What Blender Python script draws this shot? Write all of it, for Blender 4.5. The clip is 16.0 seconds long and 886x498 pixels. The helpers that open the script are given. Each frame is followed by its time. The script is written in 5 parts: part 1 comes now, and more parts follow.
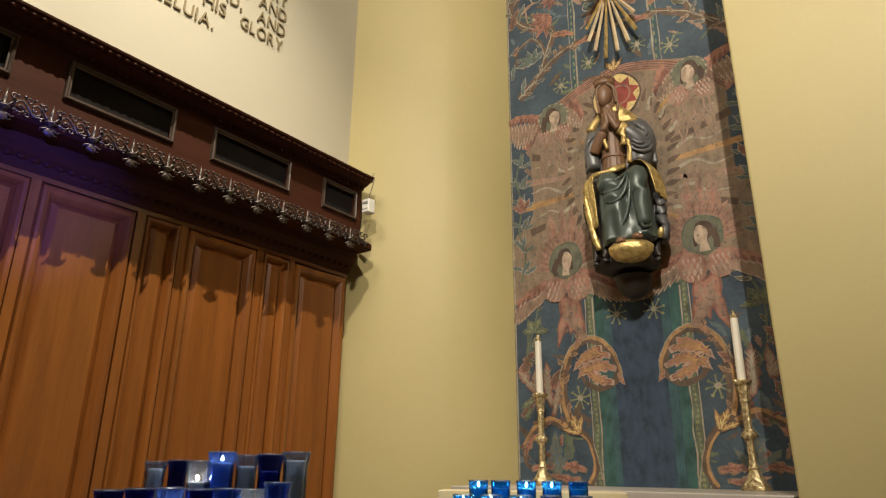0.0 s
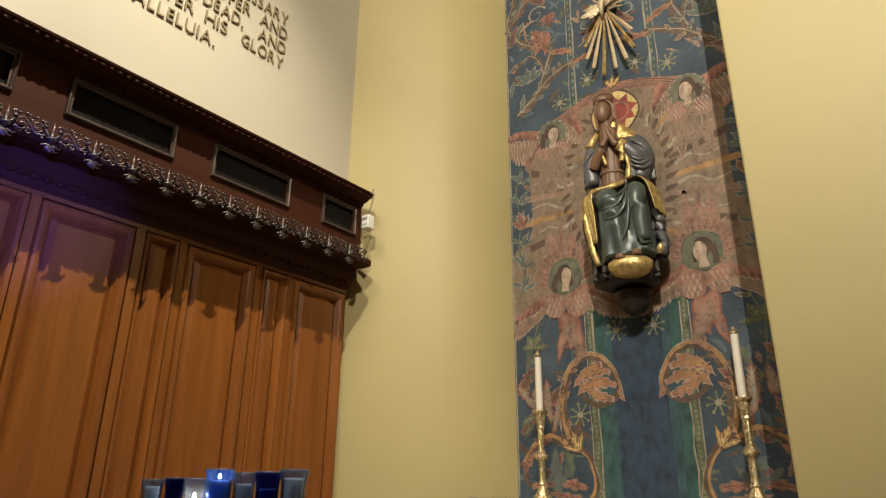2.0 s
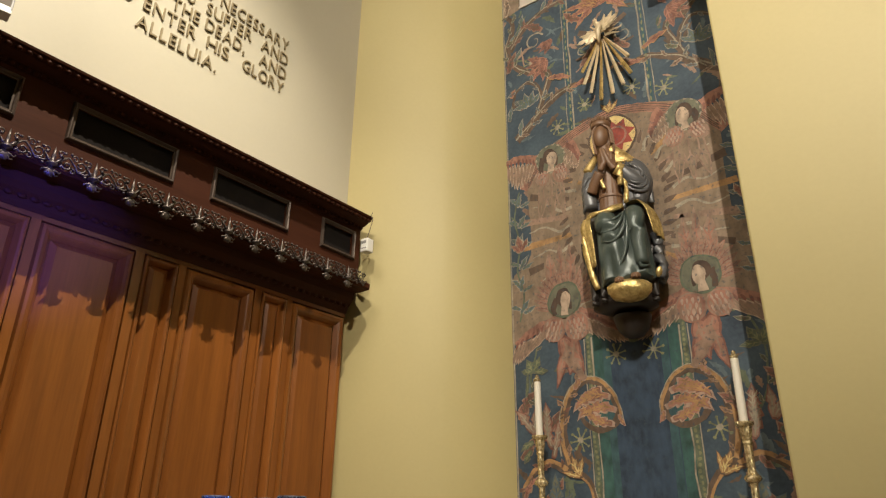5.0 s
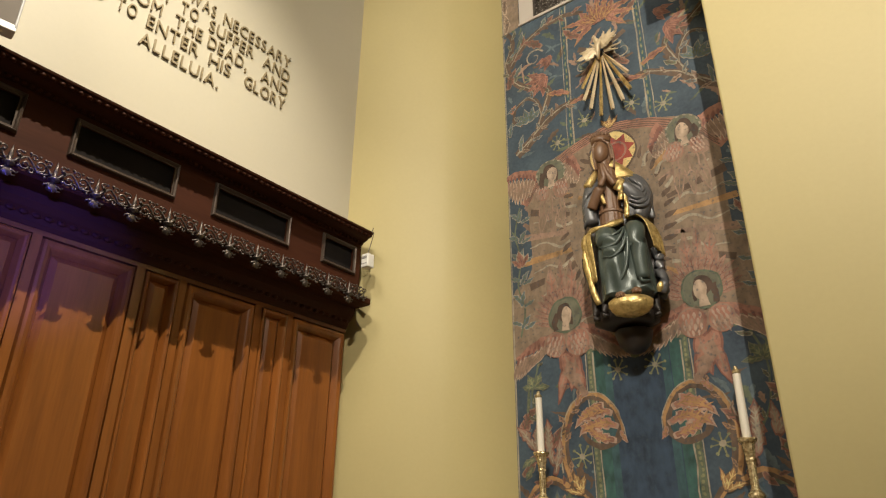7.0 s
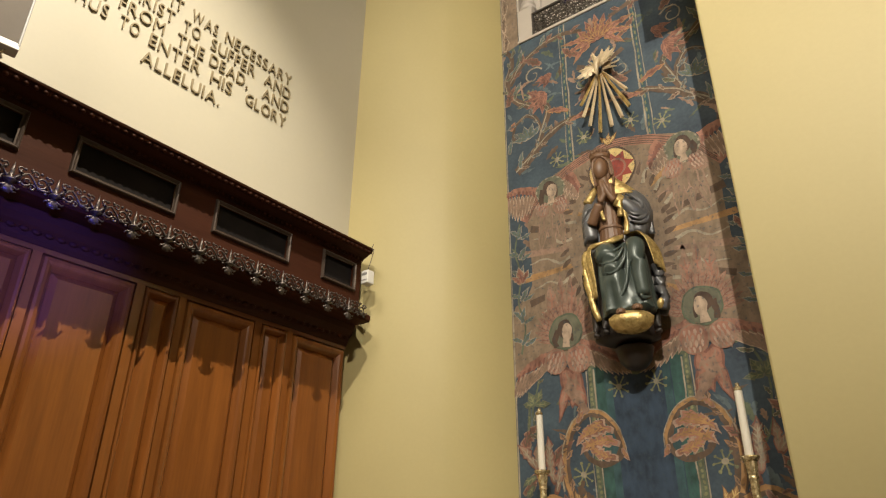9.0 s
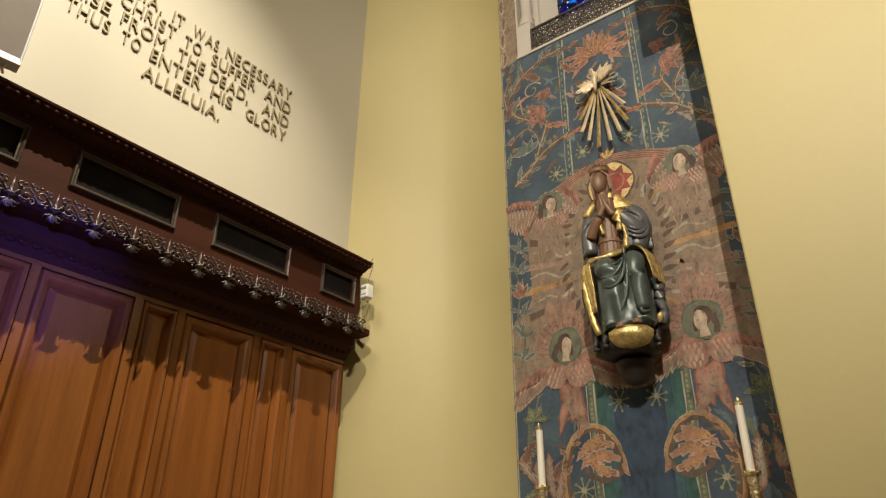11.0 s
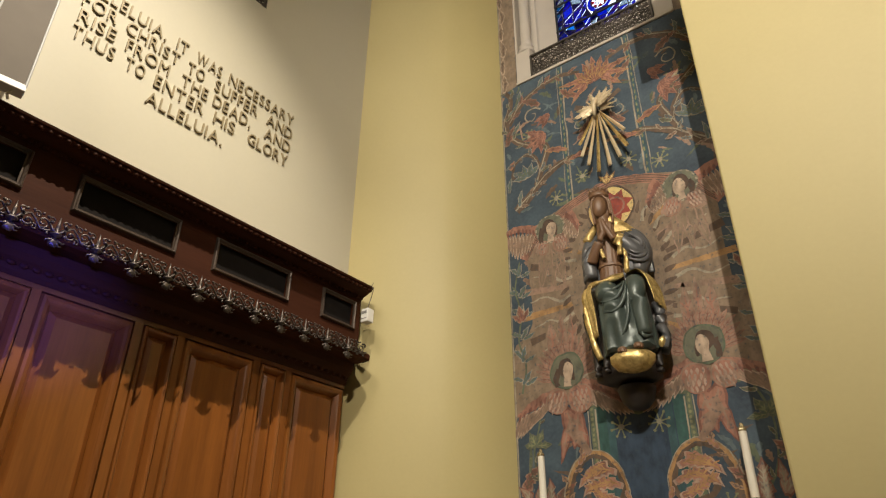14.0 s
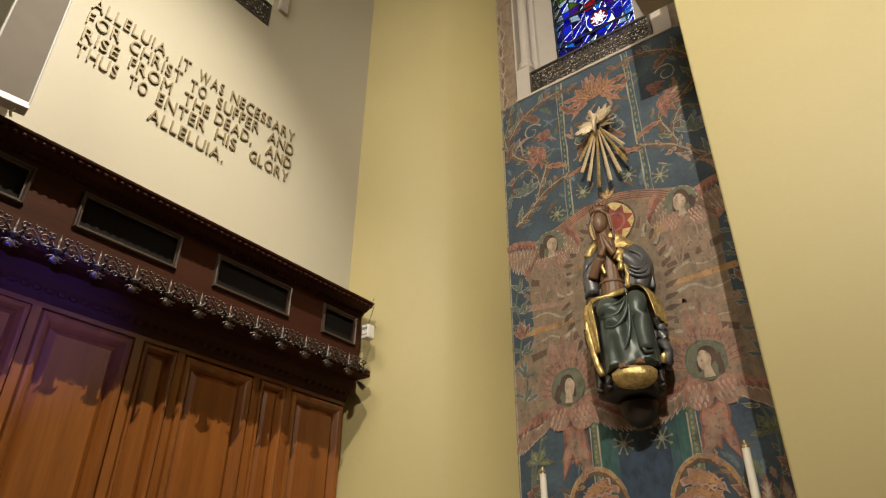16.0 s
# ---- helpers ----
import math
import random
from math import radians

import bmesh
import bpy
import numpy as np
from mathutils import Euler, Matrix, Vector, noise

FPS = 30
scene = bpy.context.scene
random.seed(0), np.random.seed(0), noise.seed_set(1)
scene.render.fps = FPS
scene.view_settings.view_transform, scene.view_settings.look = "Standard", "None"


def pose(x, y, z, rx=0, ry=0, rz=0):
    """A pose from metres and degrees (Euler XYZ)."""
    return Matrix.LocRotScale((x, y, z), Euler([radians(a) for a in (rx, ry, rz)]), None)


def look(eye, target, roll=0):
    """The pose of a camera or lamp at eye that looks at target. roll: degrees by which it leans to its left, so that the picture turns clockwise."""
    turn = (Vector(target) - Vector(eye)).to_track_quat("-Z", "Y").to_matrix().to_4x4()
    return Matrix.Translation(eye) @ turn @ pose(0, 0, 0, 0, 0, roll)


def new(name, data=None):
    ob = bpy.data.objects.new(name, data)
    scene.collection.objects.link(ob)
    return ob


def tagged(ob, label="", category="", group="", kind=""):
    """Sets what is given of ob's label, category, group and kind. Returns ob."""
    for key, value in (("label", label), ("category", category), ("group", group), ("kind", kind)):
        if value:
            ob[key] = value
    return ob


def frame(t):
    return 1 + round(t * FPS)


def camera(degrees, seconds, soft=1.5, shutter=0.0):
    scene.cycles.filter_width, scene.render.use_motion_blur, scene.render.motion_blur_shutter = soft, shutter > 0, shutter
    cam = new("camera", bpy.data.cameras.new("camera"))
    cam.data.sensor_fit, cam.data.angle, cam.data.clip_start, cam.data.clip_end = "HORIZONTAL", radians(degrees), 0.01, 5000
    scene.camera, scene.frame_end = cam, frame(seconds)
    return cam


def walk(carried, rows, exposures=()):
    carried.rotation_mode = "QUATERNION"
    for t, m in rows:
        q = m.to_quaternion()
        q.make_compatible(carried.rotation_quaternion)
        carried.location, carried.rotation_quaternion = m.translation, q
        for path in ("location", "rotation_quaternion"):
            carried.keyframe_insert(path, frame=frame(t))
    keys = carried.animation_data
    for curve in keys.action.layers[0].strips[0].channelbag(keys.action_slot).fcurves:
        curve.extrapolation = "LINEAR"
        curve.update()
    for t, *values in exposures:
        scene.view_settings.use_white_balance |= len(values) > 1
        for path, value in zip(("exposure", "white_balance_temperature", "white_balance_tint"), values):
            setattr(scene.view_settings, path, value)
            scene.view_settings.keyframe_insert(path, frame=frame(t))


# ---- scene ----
# ---- camera: stands still at eye height and tilts upwards ----
cam = camera(68.56, 16.0, soft=1.25)
EYE = (0.0, 0.0, 1.5)
TILTS = (
    (0.0, 37.27, 18.69, 0.59),
    (0.5, 37.24, 19.00, 0.58),
    (1.0, 37.24, 19.37, 0.58),
    (1.5, 37.23, 19.75, 0.57),
    (2.0, 37.23, 20.09, 0.60),
    (2.5, 37.21, 20.40, 0.56),
    (3.0, 37.19, 20.70, 0.57),
    (3.5, 37.18, 21.09, 0.58),
    (4.0, 37.17, 21.46, 0.59),
    (6.5, 37.19, 23.16, 0.56),
    (7.0, 37.23, 23.50, 0.56),
    (7.5, 37.22, 23.88, 0.54),
    (8.0, 37.25, 24.20, 0.55),
    (8.5, 37.26, 24.56, 0.56),
    (9.0, 37.25, 24.95, 0.52),
    (11.5, 37.19, 26.52, 0.51),
    (12.0, 37.19, 26.91, 0.52),
    (12.5, 37.22, 27.30, 0.48),
    (13.0, 37.24, 27.61, 0.48),
    (13.5, 37.29, 27.94, 0.53),
    (14.0, 37.28, 28.31, 0.52),
    (14.5, 37.28, 28.66, 0.47),
    (15.0, 37.29, 28.99, 0.50),
    (15.5, 37.32, 29.36, 0.49),
    (16.0, 37.37, 29.70, 0.48),
)
walk(cam, [(t, pose(*EYE, 90 + tilt, 0, yaw) @ pose(0, 0, 0, 0, 0, lean)) for t, yaw, tilt, lean in TILTS],
     exposures=((0.0, 0.0), (9.0, 0.0), (12.5, -0.1), (16.0, -0.2)))

# ---- light: warm ceiling spots of a church interior at night, an added fill, faint daylight in the glass ----
world = bpy.data.worlds.new("world")
scene.world = world
world.use_nodes = True
world.node_tree.nodes["Background"].inputs[0].default_value = (0.35, 0.5, 1.0, 1)
world.node_tree.nodes["Background"].inputs[1].default_value = 0.02


def lamp(name, kind, m, energy, colour, **settings):
    data = bpy.data.lights.new(name, kind)
    data.energy, data.color = energy, colour
    for key in settings:
        if key == "size":
            data.shape, data.size = "DISK", settings[key]
        if key == "radius":
            data.shadow_soft_size = settings[key]
        if key == "spot":
            data.spot_size, data.spot_blend = radians(settings[key]), 1.0
    ob = new(name, data)
    ob.matrix_world = m
    return ob


WARM = (1.0, 0.90, 0.74)
lamp("panelling_spot", "SPOT", look((-0.65, 0.85, 7.7), (-3.15, 1.1, 1.9)), 2000, WARM, radius=0.025, spot=66)
lamp("mural_spot", "SPOT", look((1.2, -2.2, 6.5), (-0.8, 4.0, 4.45)), 1780, WARM, radius=0.05, spot=70)
# soft overhead lamp added as fill; no such source is known
lamp("fill_light", "AREA", look((-0.5, -5.0, 9.6), (-1.5, 2.6, 3.9)), 330, WARM, size=3.0)
lamp("violet_spot", "SPOT", look((1.6, -1.2, 1.9), (-3.3, 1.12, 2.72)), 2500, (0.10, 0.10, 1.0), radius=0.08, spot=10)

# ---- materials ----


def shade(name, c, c2=None, mix=0.5, scale=6.0, rough=0.6, metal=0.0, bump=0.05, fine=90.0, stretch=(1, 1, 1), vary=0.0, coat=0.0, gloss=0.5):
    """Two-tone surface with grain and relief, at real size."""
    m = bpy.data.materials.new(name)
    m.use_nodes = True
    n, l = m.node_tree.nodes, m.node_tree.links
    p = n["Principled BSDF"]
    c2 = c2 or [0.75 * v for v in c]
    at = n.new("ShaderNodeNewGeometry")
    st = n.new("ShaderNodeMapping")
    st.inputs["Scale"].default_value = stretch
    l.new(at.outputs["Position"], st.inputs[0])
    big, small = n.new("ShaderNodeTexNoise"), n.new("ShaderNodeTexNoise")
    big.inputs["Scale"].default_value, big.inputs["Detail"].default_value = scale, 6
    small.inputs["Scale"].default_value, small.inputs["Detail"].default_value = fine, 4
    for k in (big, small):
        l.new(st.outputs[0], k.inputs["Vector"])
    ramp = n.new("ShaderNodeValToRGB")
    ramp.color_ramp.elements[0].position, ramp.color_ramp.elements[1].position = 0.5 - mix / 2, 0.5 + mix / 2
    ramp.color_ramp.elements[0].color, ramp.color_ramp.elements[1].color = (*c2, 1), (*c, 1)
    add = n.new("ShaderNodeMix")
    add.inputs[0].default_value = 0.3
    l.new(big.outputs[0], add.inputs[2])
    l.new(small.outputs[0], add.inputs[3])
    l.new(add.outputs[0], ramp.inputs[0])
    out = ramp.outputs[0]
    if vary:
        info, hsv = n.new("ShaderNodeObjectInfo"), n.new("ShaderNodeHueSaturation")
        span = n.new("ShaderNodeMapRange")
        span.inputs[3].default_value, span.inputs[4].default_value = 1 - vary, 1 + vary
        l.new(info.outputs["Random"], span.inputs[0])
        l.new(span.outputs[0], hsv.inputs["Value"])
        l.new(out, hsv.inputs["Color"])
        out = hsv.outputs[0]
    l.new(out, p.inputs["Base Color"])
    p.inputs["Roughness"].default_value, p.inputs["Metallic"].default_value = rough, metal
    p.inputs["Coat Weight"].default_value, p.inputs["Specular IOR Level"].default_value = coat, gloss
    if bump:
        b = n.new("ShaderNodeBump")
        b.inputs["Strength"].default_value, b.inputs["Distance"].default_value = bump, 0.02
        l.new(add.outputs[0], b.inputs["Height"])
        l.new(b.outputs[0], p.inputs["Normal"])
    return m


def glow(name, c, strength):
    m = bpy.data.materials.new(name)
    m.use_nodes = True
    p = m.node_tree.nodes["Principled BSDF"]
    p.inputs["Base Color"].default_value = (*c, 1)
    p.inputs["Emission Color"].default_value = (*c, 1)
    p.inputs["Emission Strength"].default_value = strength
    return m


YELLOW = shade("yellow_paint", (0.515, 0.435, 0.205), (0.46, 0.385, 0.178), 0.6, 1.3, 0.55, bump=0.04, fine=40)
CREAM = shade("cream_paint", (0.57, 0.525, 0.405), (0.52, 0.48, 0.365), 0.6, 1.1, 0.6, bump=0.03, fine=50)
WOOD = shade("stained_oak", (0.315, 0.108, 0.021), (0.185, 0.060, 0.012), 0.42, 5.0, 0.32, bump=0.06, fine=34, stretch=(3, 3, 0.22), coat=0.15)
WOOD_FLAT = shade("stained_oak_rail", (0.25, 0.086, 0.023), (0.13, 0.042, 0.012), 0.5, 5.0, 0.32, bump=0.06, fine=34, stretch=(3, 0.22, 3), coat=0.15)
DARK_WOOD = shade("dark_oak", (0.066, 0.021, 0.010), (0.038, 0.012, 0.006), 0.5, 5.0, 0.62, bump=0.08, fine=30, stretch=(3, 0.3, 3), gloss=0.12)
IRON = shade("wrought_iron", (0.15, 0.125, 0.11), (0.08, 0.068, 0.06), 0.6, 20, 0.42, metal=0.8, bump=0.1)
VOID = shade("dark_void", (0.024, 0.020, 0.019), (0.016, 0.014, 0.013), 0.5, 8, 0.9, bump=0, gloss=0.05)
STONE = shade("pale_stone", (0.52, 0.47, 0.41), (0.44, 0.39, 0.34), 0.6, 5, 0.75, bump=0.08, fine=70)
FLOOR = shade("stone_floor", (0.12, 0.10, 0.08), (0.09, 0.075, 0.06), 0.5, 2.0, 0.35, bump=0.05)
PLASTER = shade("ceiling_plaster", (0.62, 0.54, 0.40), (0.56, 0.48, 0.35), 0.6, 1.5, 0.8, bump=0.05)
BLUE = shade("mural_blue", (0.066, 0.100, 0.128), (0.020, 0.034, 0.056), 0.34, 4.0, 0.7, bump=0.15, fine=42)
FRAME = shade("bronze_frame", (0.085, 0.058, 0.042), (0.055, 0.037, 0.027), 0.5, 9, 0.45, metal=0.3, bump=0.05)
BRONZE = shade("aged_bronze", (0.33, 0.265, 0.155), (0.22, 0.175, 0.10), 0.6, 14, 0.5, metal=0.2, bump=0.08)
WHITE = shade("white_plastic", (0.78, 0.76, 0.70), (0.72, 0.70, 0.64), 0.5, 8, 0.4, bump=0)
GREY = shade("grey_plastic", (0.30, 0.29, 0.27), None, 0.5, 8, 0.5, bump=0)
FABRIC = shade("grey_fabric", (0.17, 0.145, 0.12), (0.14, 0.12, 0.10), 0.5, 6, 0.9, bump=0.1, fine=300)
METAL = shade("pale_metal", (0.62, 0.58, 0.50), (0.5, 0.46, 0.4), 0.5, 9, 0.35, metal=0.7, bump=0.03)


# paints of the mural: brushed, uneven, worn through to the blue ground
def paint(name, c, worn=0.55):
    m = bpy.data.materials.new("paint_" + name)
    m.use_nodes = True
    n, l = m.node_tree.nodes, m.node_tree.links
    p = n["Principled BSDF"]
    at = n.new("ShaderNodeNewGeometry")
    out = None
    for scale, detail, lo, hi, shape in ((7.0, 5, 0.36, 0.64, (1, 1, 1)), (26.0, 6, 0.38, 0.66, (1, 1, 0.5)), (48.0, 8, 0.56, 0.70, (1, 1, 1))):
        t, r, st = n.new("ShaderNodeTexNoise"), n.new("ShaderNodeMapRange"), n.new("ShaderNodeMapping")
        t.inputs["Scale"].default_value, t.inputs["Detail"].default_value = scale, detail
        st.inputs["Scale"].default_value = shape
        st.inputs["Location"].default_value = (scale, 0, len(name) * 1.7)
        r.inputs[1].default_value, r.inputs[2].default_value = lo, hi
        l.new(at.outputs["Position"], st.inputs[0])
        l.new(st.outputs[0], t.inputs["Vector"])
        l.new(t.outputs[0], r.inputs[0])
        x = n.new("ShaderNodeMix")
        x.data_type = "RGBA"
        if out is None:
            x.inputs[6].default_value = (*[v * worn for v in c], 1)
            x.inputs[7].default_value = (*[min(1, v * 1.12) for v in c], 1)
            l.new(r.outputs[0], x.inputs[0])
        else:
            k = n.new("ShaderNodeMath")
            k.operation = "MULTIPLY"
            k.inputs[1].default_value = 0.45 if scale < 40 else 0.62
            l.new(r.outputs[0], k.inputs[0])
            l.new(k.outputs[0], x.inputs[0])
            l.new(out, x.inputs[6])
            x.inputs[7].default_value = (*[min(0.7, v * 1.55 + 0.012) for v in c], 1) if scale < 40 else (0.042, 0.062, 0.080, 1)
        out = x.outputs[2]
    l.new(out, p.inputs["Base Color"])
    p.inputs["Roughness"].default_value = 0.78
    return m


PINK, ROSE, SKIN = paint("pink", (0.31, 0.15, 0.105)), paint("rose", (0.20, 0.088, 0.062)), paint("pale", (0.44, 0.33, 0.24))
TAUPE, UMBER, OCHRE = paint("taupe", (0.215, 0.155, 0.105), 0.7), paint("umber", (0.115, 0.075, 0.05)), paint("ochre", (0.36, 0.205, 0.085))
TEAL, MOSS, LIME = paint("teal", (0.034, 0.092, 0.082)), paint("moss", (0.105, 0.125, 0.078)), paint("lime", (0.20, 0.205, 0.105))
CHALK, GOLD_PAINT, RED = paint("chalk", (0.31, 0.27, 0.20)), paint("gold", (0.60, 0.42, 0.175), 0.8), paint("red", (0.27, 0.05, 0.035))
HAIR, DEEP, SLATE = paint("brown", (0.075, 0.045, 0.03)), paint("deep", (0.028, 0.05, 0.085)), paint("slate", (0.10, 0.135, 0.15))

GOLD = shade("gilding", (0.80, 0.61, 0.26), (0.30, 0.19, 0.055), 0.36, 26, 0.36, metal=0.6, bump=0.45, fine=80)
GRILLE = shade("dark_iron", (0.11, 0.095, 0.08), (0.06, 0.05, 0.042), 0.5, 20, 0.5, metal=0.6, bump=0.1)
PALE_GOLD = shade("pale_gilding", (0.74, 0.62, 0.42), (0.52, 0.41, 0.26), 0.5, 18, 0.5, metal=0.25, bump=0.12, fine=60)
BRASS = shade("brass", (0.92, 0.78, 0.48), (0.24, 0.16, 0.06), 0.30, 60, 0.26, metal=0.72, bump=0.5, fine=160)
ROBE = shade("green_robe", (0.082, 0.105, 0.092), (0.045, 0.062, 0.056), 0.5, 9, 0.36, metal=0.15, bump=0.1, coat=0.2)
CLOAK = shade("slate_cloak", (0.145, 0.145, 0.15), (0.07, 0.072, 0.078), 0.5, 9, 0.36, metal=0.2, bump=0.1, coat=0.2)
BROWN = shade("brown_wood", (0.20, 0.108, 0.056), (0.14, 0.072, 0.038), 0.5, 9, 0.45, bump=0.05)
BLACKISH = shade("dark_wood", (0.028, 0.02, 0.016), (0.016, 0.012, 0.01), 0.5, 9, 0.5, bump=0.08)
WAX = shade("white_wax", (0.82, 0.78, 0.68), (0.76, 0.71, 0.60), 0.5, 7, 0.5, bump=0.02)
BEIGE = shade("beige_laminate", (0.60, 0.52, 0.33), (0.54, 0.46, 0.29), 0.5, 5, 0.45, bump=0.02)
SLAB = shade("grey_marble", (0.50, 0.46, 0.41), (0.40, 0.36, 0.32), 0.4, 4, 0.3, bump=0.03)
LEAD = shade("lead_came", (0.02, 0.02, 0.022), (0.012, 0.012, 0.013), 0.5, 9, 0.6, metal=0.3, bump=0.1)


def cup_glass(name, c):
    """Thin coloured glass: tinted see-through with a Fresnel gloss."""
    m = bpy.data.materials.new(name)
    m.use_nodes = True
    n, l = m.node_tree.nodes, m.node_tree.links
    n.remove(n["Principled BSDF"])
    t, g, f, mixer = n.new("ShaderNodeBsdfTransparent"), n.new("ShaderNodeBsdfGlossy"), n.new("ShaderNodeFresnel"), n.new("ShaderNodeMixShader")
    t.inputs[0].default_value = (*c, 1)
    g.inputs["Roughness"].default_value = 0.08
    f.inputs[0].default_value = 1.22
    l.new(f.outputs[0], mixer.inputs[0])
    l.new(t.outputs[0], mixer.inputs[1])
    l.new(g.outputs[0], mixer.inputs[2])
    d, soft = n.new("ShaderNodeBsdfTranslucent"), n.new("ShaderNodeMixShader")
    d.inputs[0].default_value = (*[v * v for v in c], 1)
    soft.inputs[0].default_value = 0.09
    l.new(mixer.outputs[0], soft.inputs[1])
    l.new(d.outputs[0], soft.inputs[2])
    l.new(soft.outputs[0], n["Material Output"].inputs[0])
    return m


BLUE_GLASS, DARK_GLASS = cup_glass("cobalt_glass", (0.42, 0.58, 0.97)), cup_glass("navy_glass", (0.24, 0.30, 0.66))
SMOKE_GLASS, CYAN_GLASS = cup_glass("smoke_glass", (0.70, 0.76, 0.86)), cup_glass("light_blue_glass", (0.26, 0.64, 0.97))
FLAME = glow("flame", (1.0, 0.82, 0.55), 160.0)
DAYGLOW = glow("sky_backdrop", (0.75, 0.85, 1.0), 1.9)


def pane(name, c):
    """Stained glass that lets the sky's light through in its own colour."""
    m = bpy.data.materials.new(name)
    m.use_nodes = True
    n, l = m.node_tree.nodes, m.node_tree.links
    n.remove(n["Principled BSDF"])
    t, g, mixer = n.new("ShaderNodeBsdfTransparent"), n.new("ShaderNodeBsdfGlossy"), n.new("ShaderNodeMixShader")
    tex, ramp = n.new("ShaderNodeTexNoise"), n.new("ShaderNodeValToRGB")
    tex.inputs["Scale"].default_value = 14
    ramp.color_ramp.elements[0].position, ramp.color_ramp.elements[1].position = 0.3, 0.7
    ramp.color_ramp.elements[0].color, ramp.color_ramp.elements[1].color = (*[v * 0.4 for v in c], 1), (*c, 1)
    l.new(tex.outputs[0], ramp.inputs[0])
    l.new(ramp.outputs[0], t.inputs[0])
    g.inputs["Roughness"].default_value = 0.2
    mixer.inputs[0].default_value = 0.06
    l.new(t.outputs[0], mixer.inputs[1])
    l.new(g.outputs[0], mixer.inputs[2])
    l.new(mixer.outputs[0], n["Material Output"].inputs[0])
    return m


PANES = [pane("glass_" + k, c) for k, c in (("ultramarine", (0.03, 0.03, 0.55)), ("cobalt", (0.05, 0.12, 0.75)), ("sky", (0.10, 0.45, 0.85)), ("white", (0.62, 0.70, 0.74)), ("violet", (0.22, 0.06, 0.45)),
                                            ("ruby", (0.60, 0.04, 0.08)), ("green", (0.25, 0.36, 0.10)), ("navy", (0.015, 0.02, 0.20)))]

SEA = paint("sea", (0.036, 0.085, 0.095))
DUSK = paint("dusk", (0.27, 0.175, 0.125))
BLUSH = paint("blush", (0.36, 0.25, 0.19))
LICHEN = paint("lichen", (0.125, 0.125, 0.085), 0.75)

# ---- mesh helpers ----


def mesh(name, bm, material, smooth=False):
    me = bpy.data.meshes.new(name)
    bmesh.ops.recalc_face_normals(bm, faces=bm.faces)
    if smooth:
        for f in bm.faces:
            f.smooth = True
    bm.to_mesh(me)
    bm.free()
    me.materials.append(material)
    return me


def part(name, bm, material, parent=None, label="", smooth=False):
    ob = new(name, mesh(name, bm, material, smooth))
    if parent is not None:
        ob.parent = parent
    if label:
        ob["label"] = label
    return ob


def thing(name, label, category, at=(0, 0, 0), group="", kind=""):
    ob = new(name)
    ob.empty_display_size = 0.1
    ob.location = at
    return tagged(ob, label, category, group, kind)


def box(x0, x1, y0, y1, z0, z1, bevel=0.0, bm=None):
    b = bm if bm is not None else bmesh.new()
    made = bmesh.ops.create_cube(b, size=1, matrix=Matrix.Translation(((x0 + x1) / 2, (y0 + y1) / 2, (z0 + z1) / 2)) @ Matrix.Diagonal((abs(x1 - x0), abs(y1 - y0), abs(z1 - z0), 1)))
    if bevel:
        edges = list({e for v in made["verts"] for e in v.link_edges})
        bmesh.ops.bevel(b, geom=edges, offset=bevel, segments=2, affect="EDGES", profile=0.5)
    return b


def extrude_y(profile, y0, y1, bm=None):
    """A closed profile of (x, z) drawn out along y."""
    b = bm if bm is not None else bmesh.new()
    a = [b.verts.new((x, y0, z)) for x, z in profile]
    c = [b.verts.new((x, y1, z)) for x, z in profile]
    n = len(profile)
    for i in range(n):
        b.faces.new((a[i], a[(i + 1) % n], c[(i + 1) % n], c[i]))
    b.faces.new(a)
    b.faces.new(c[::-1])
    return b


def lathe(profile, n=20, at=(0, 0, 0), bm=None, flute=0.0, lobes=0, cap=True):
    """A profile of (radius, height) turned about z."""
    b = bm if bm is not None else bmesh.new()
    rings = []
    for r, z in profile:
        ring = []
        for i in range(n):
            a = 2 * math.pi * i / n
            k = r * (1 + (flute * math.cos(lobes * a) if lobes else 0))
            ring.append(b.verts.new((at[0] + k * math.cos(a), at[1] + k * math.sin(a), at[2] + z)))
        rings.append(ring)
    for p, q in zip(rings, rings[1:]):
        for i in range(n):
            b.faces.new((p[i], p[(i + 1) % n], q[(i + 1) % n], q[i]))
    if cap:
        b.faces.new(rings[0][::-1])
        b.faces.new(rings[-1])
    return b


def tube(points, radius, n=6, bm=None, squash=1.0, taper=None):
    """A rod along points; taper gives the factor of the radius along it, 0 to 1."""
    b = bm if bm is not None else bmesh.new()
    pts = [Vector(p) for p in points]
    rings = []
    for i, p in enumerate(pts):
        d = (pts[min(i + 1, len(pts) - 1)] - pts[max(i - 1, 0)]).normalized()
        side = d.cross(Vector((0, 0, 1)))
        side = side.normalized() if side.length > 1e-3 else Vector((1, 0, 0))
        up = side.cross(d).normalized()
        r = radius * (taper(i / (len(pts) - 1)) if taper else 1)
        rings.append([b.verts.new(p + side * r * math.cos(2 * math.pi * k / n) + up * r * squash * math.sin(2 * math.pi * k / n)) for k in range(n)])
    for p, q in zip(rings, rings[1:]):
        for i in range(n):
            b.faces.new((p[i], p[(i + 1) % n], q[(i + 1) % n], q[i]))
    b.faces.new(rings[0][::-1])
    b.faces.new(rings[-1])
    return b


def setting(name, bm, material, label, category):
    return tagged(part(name, bm, material), label, category, kind="structure")


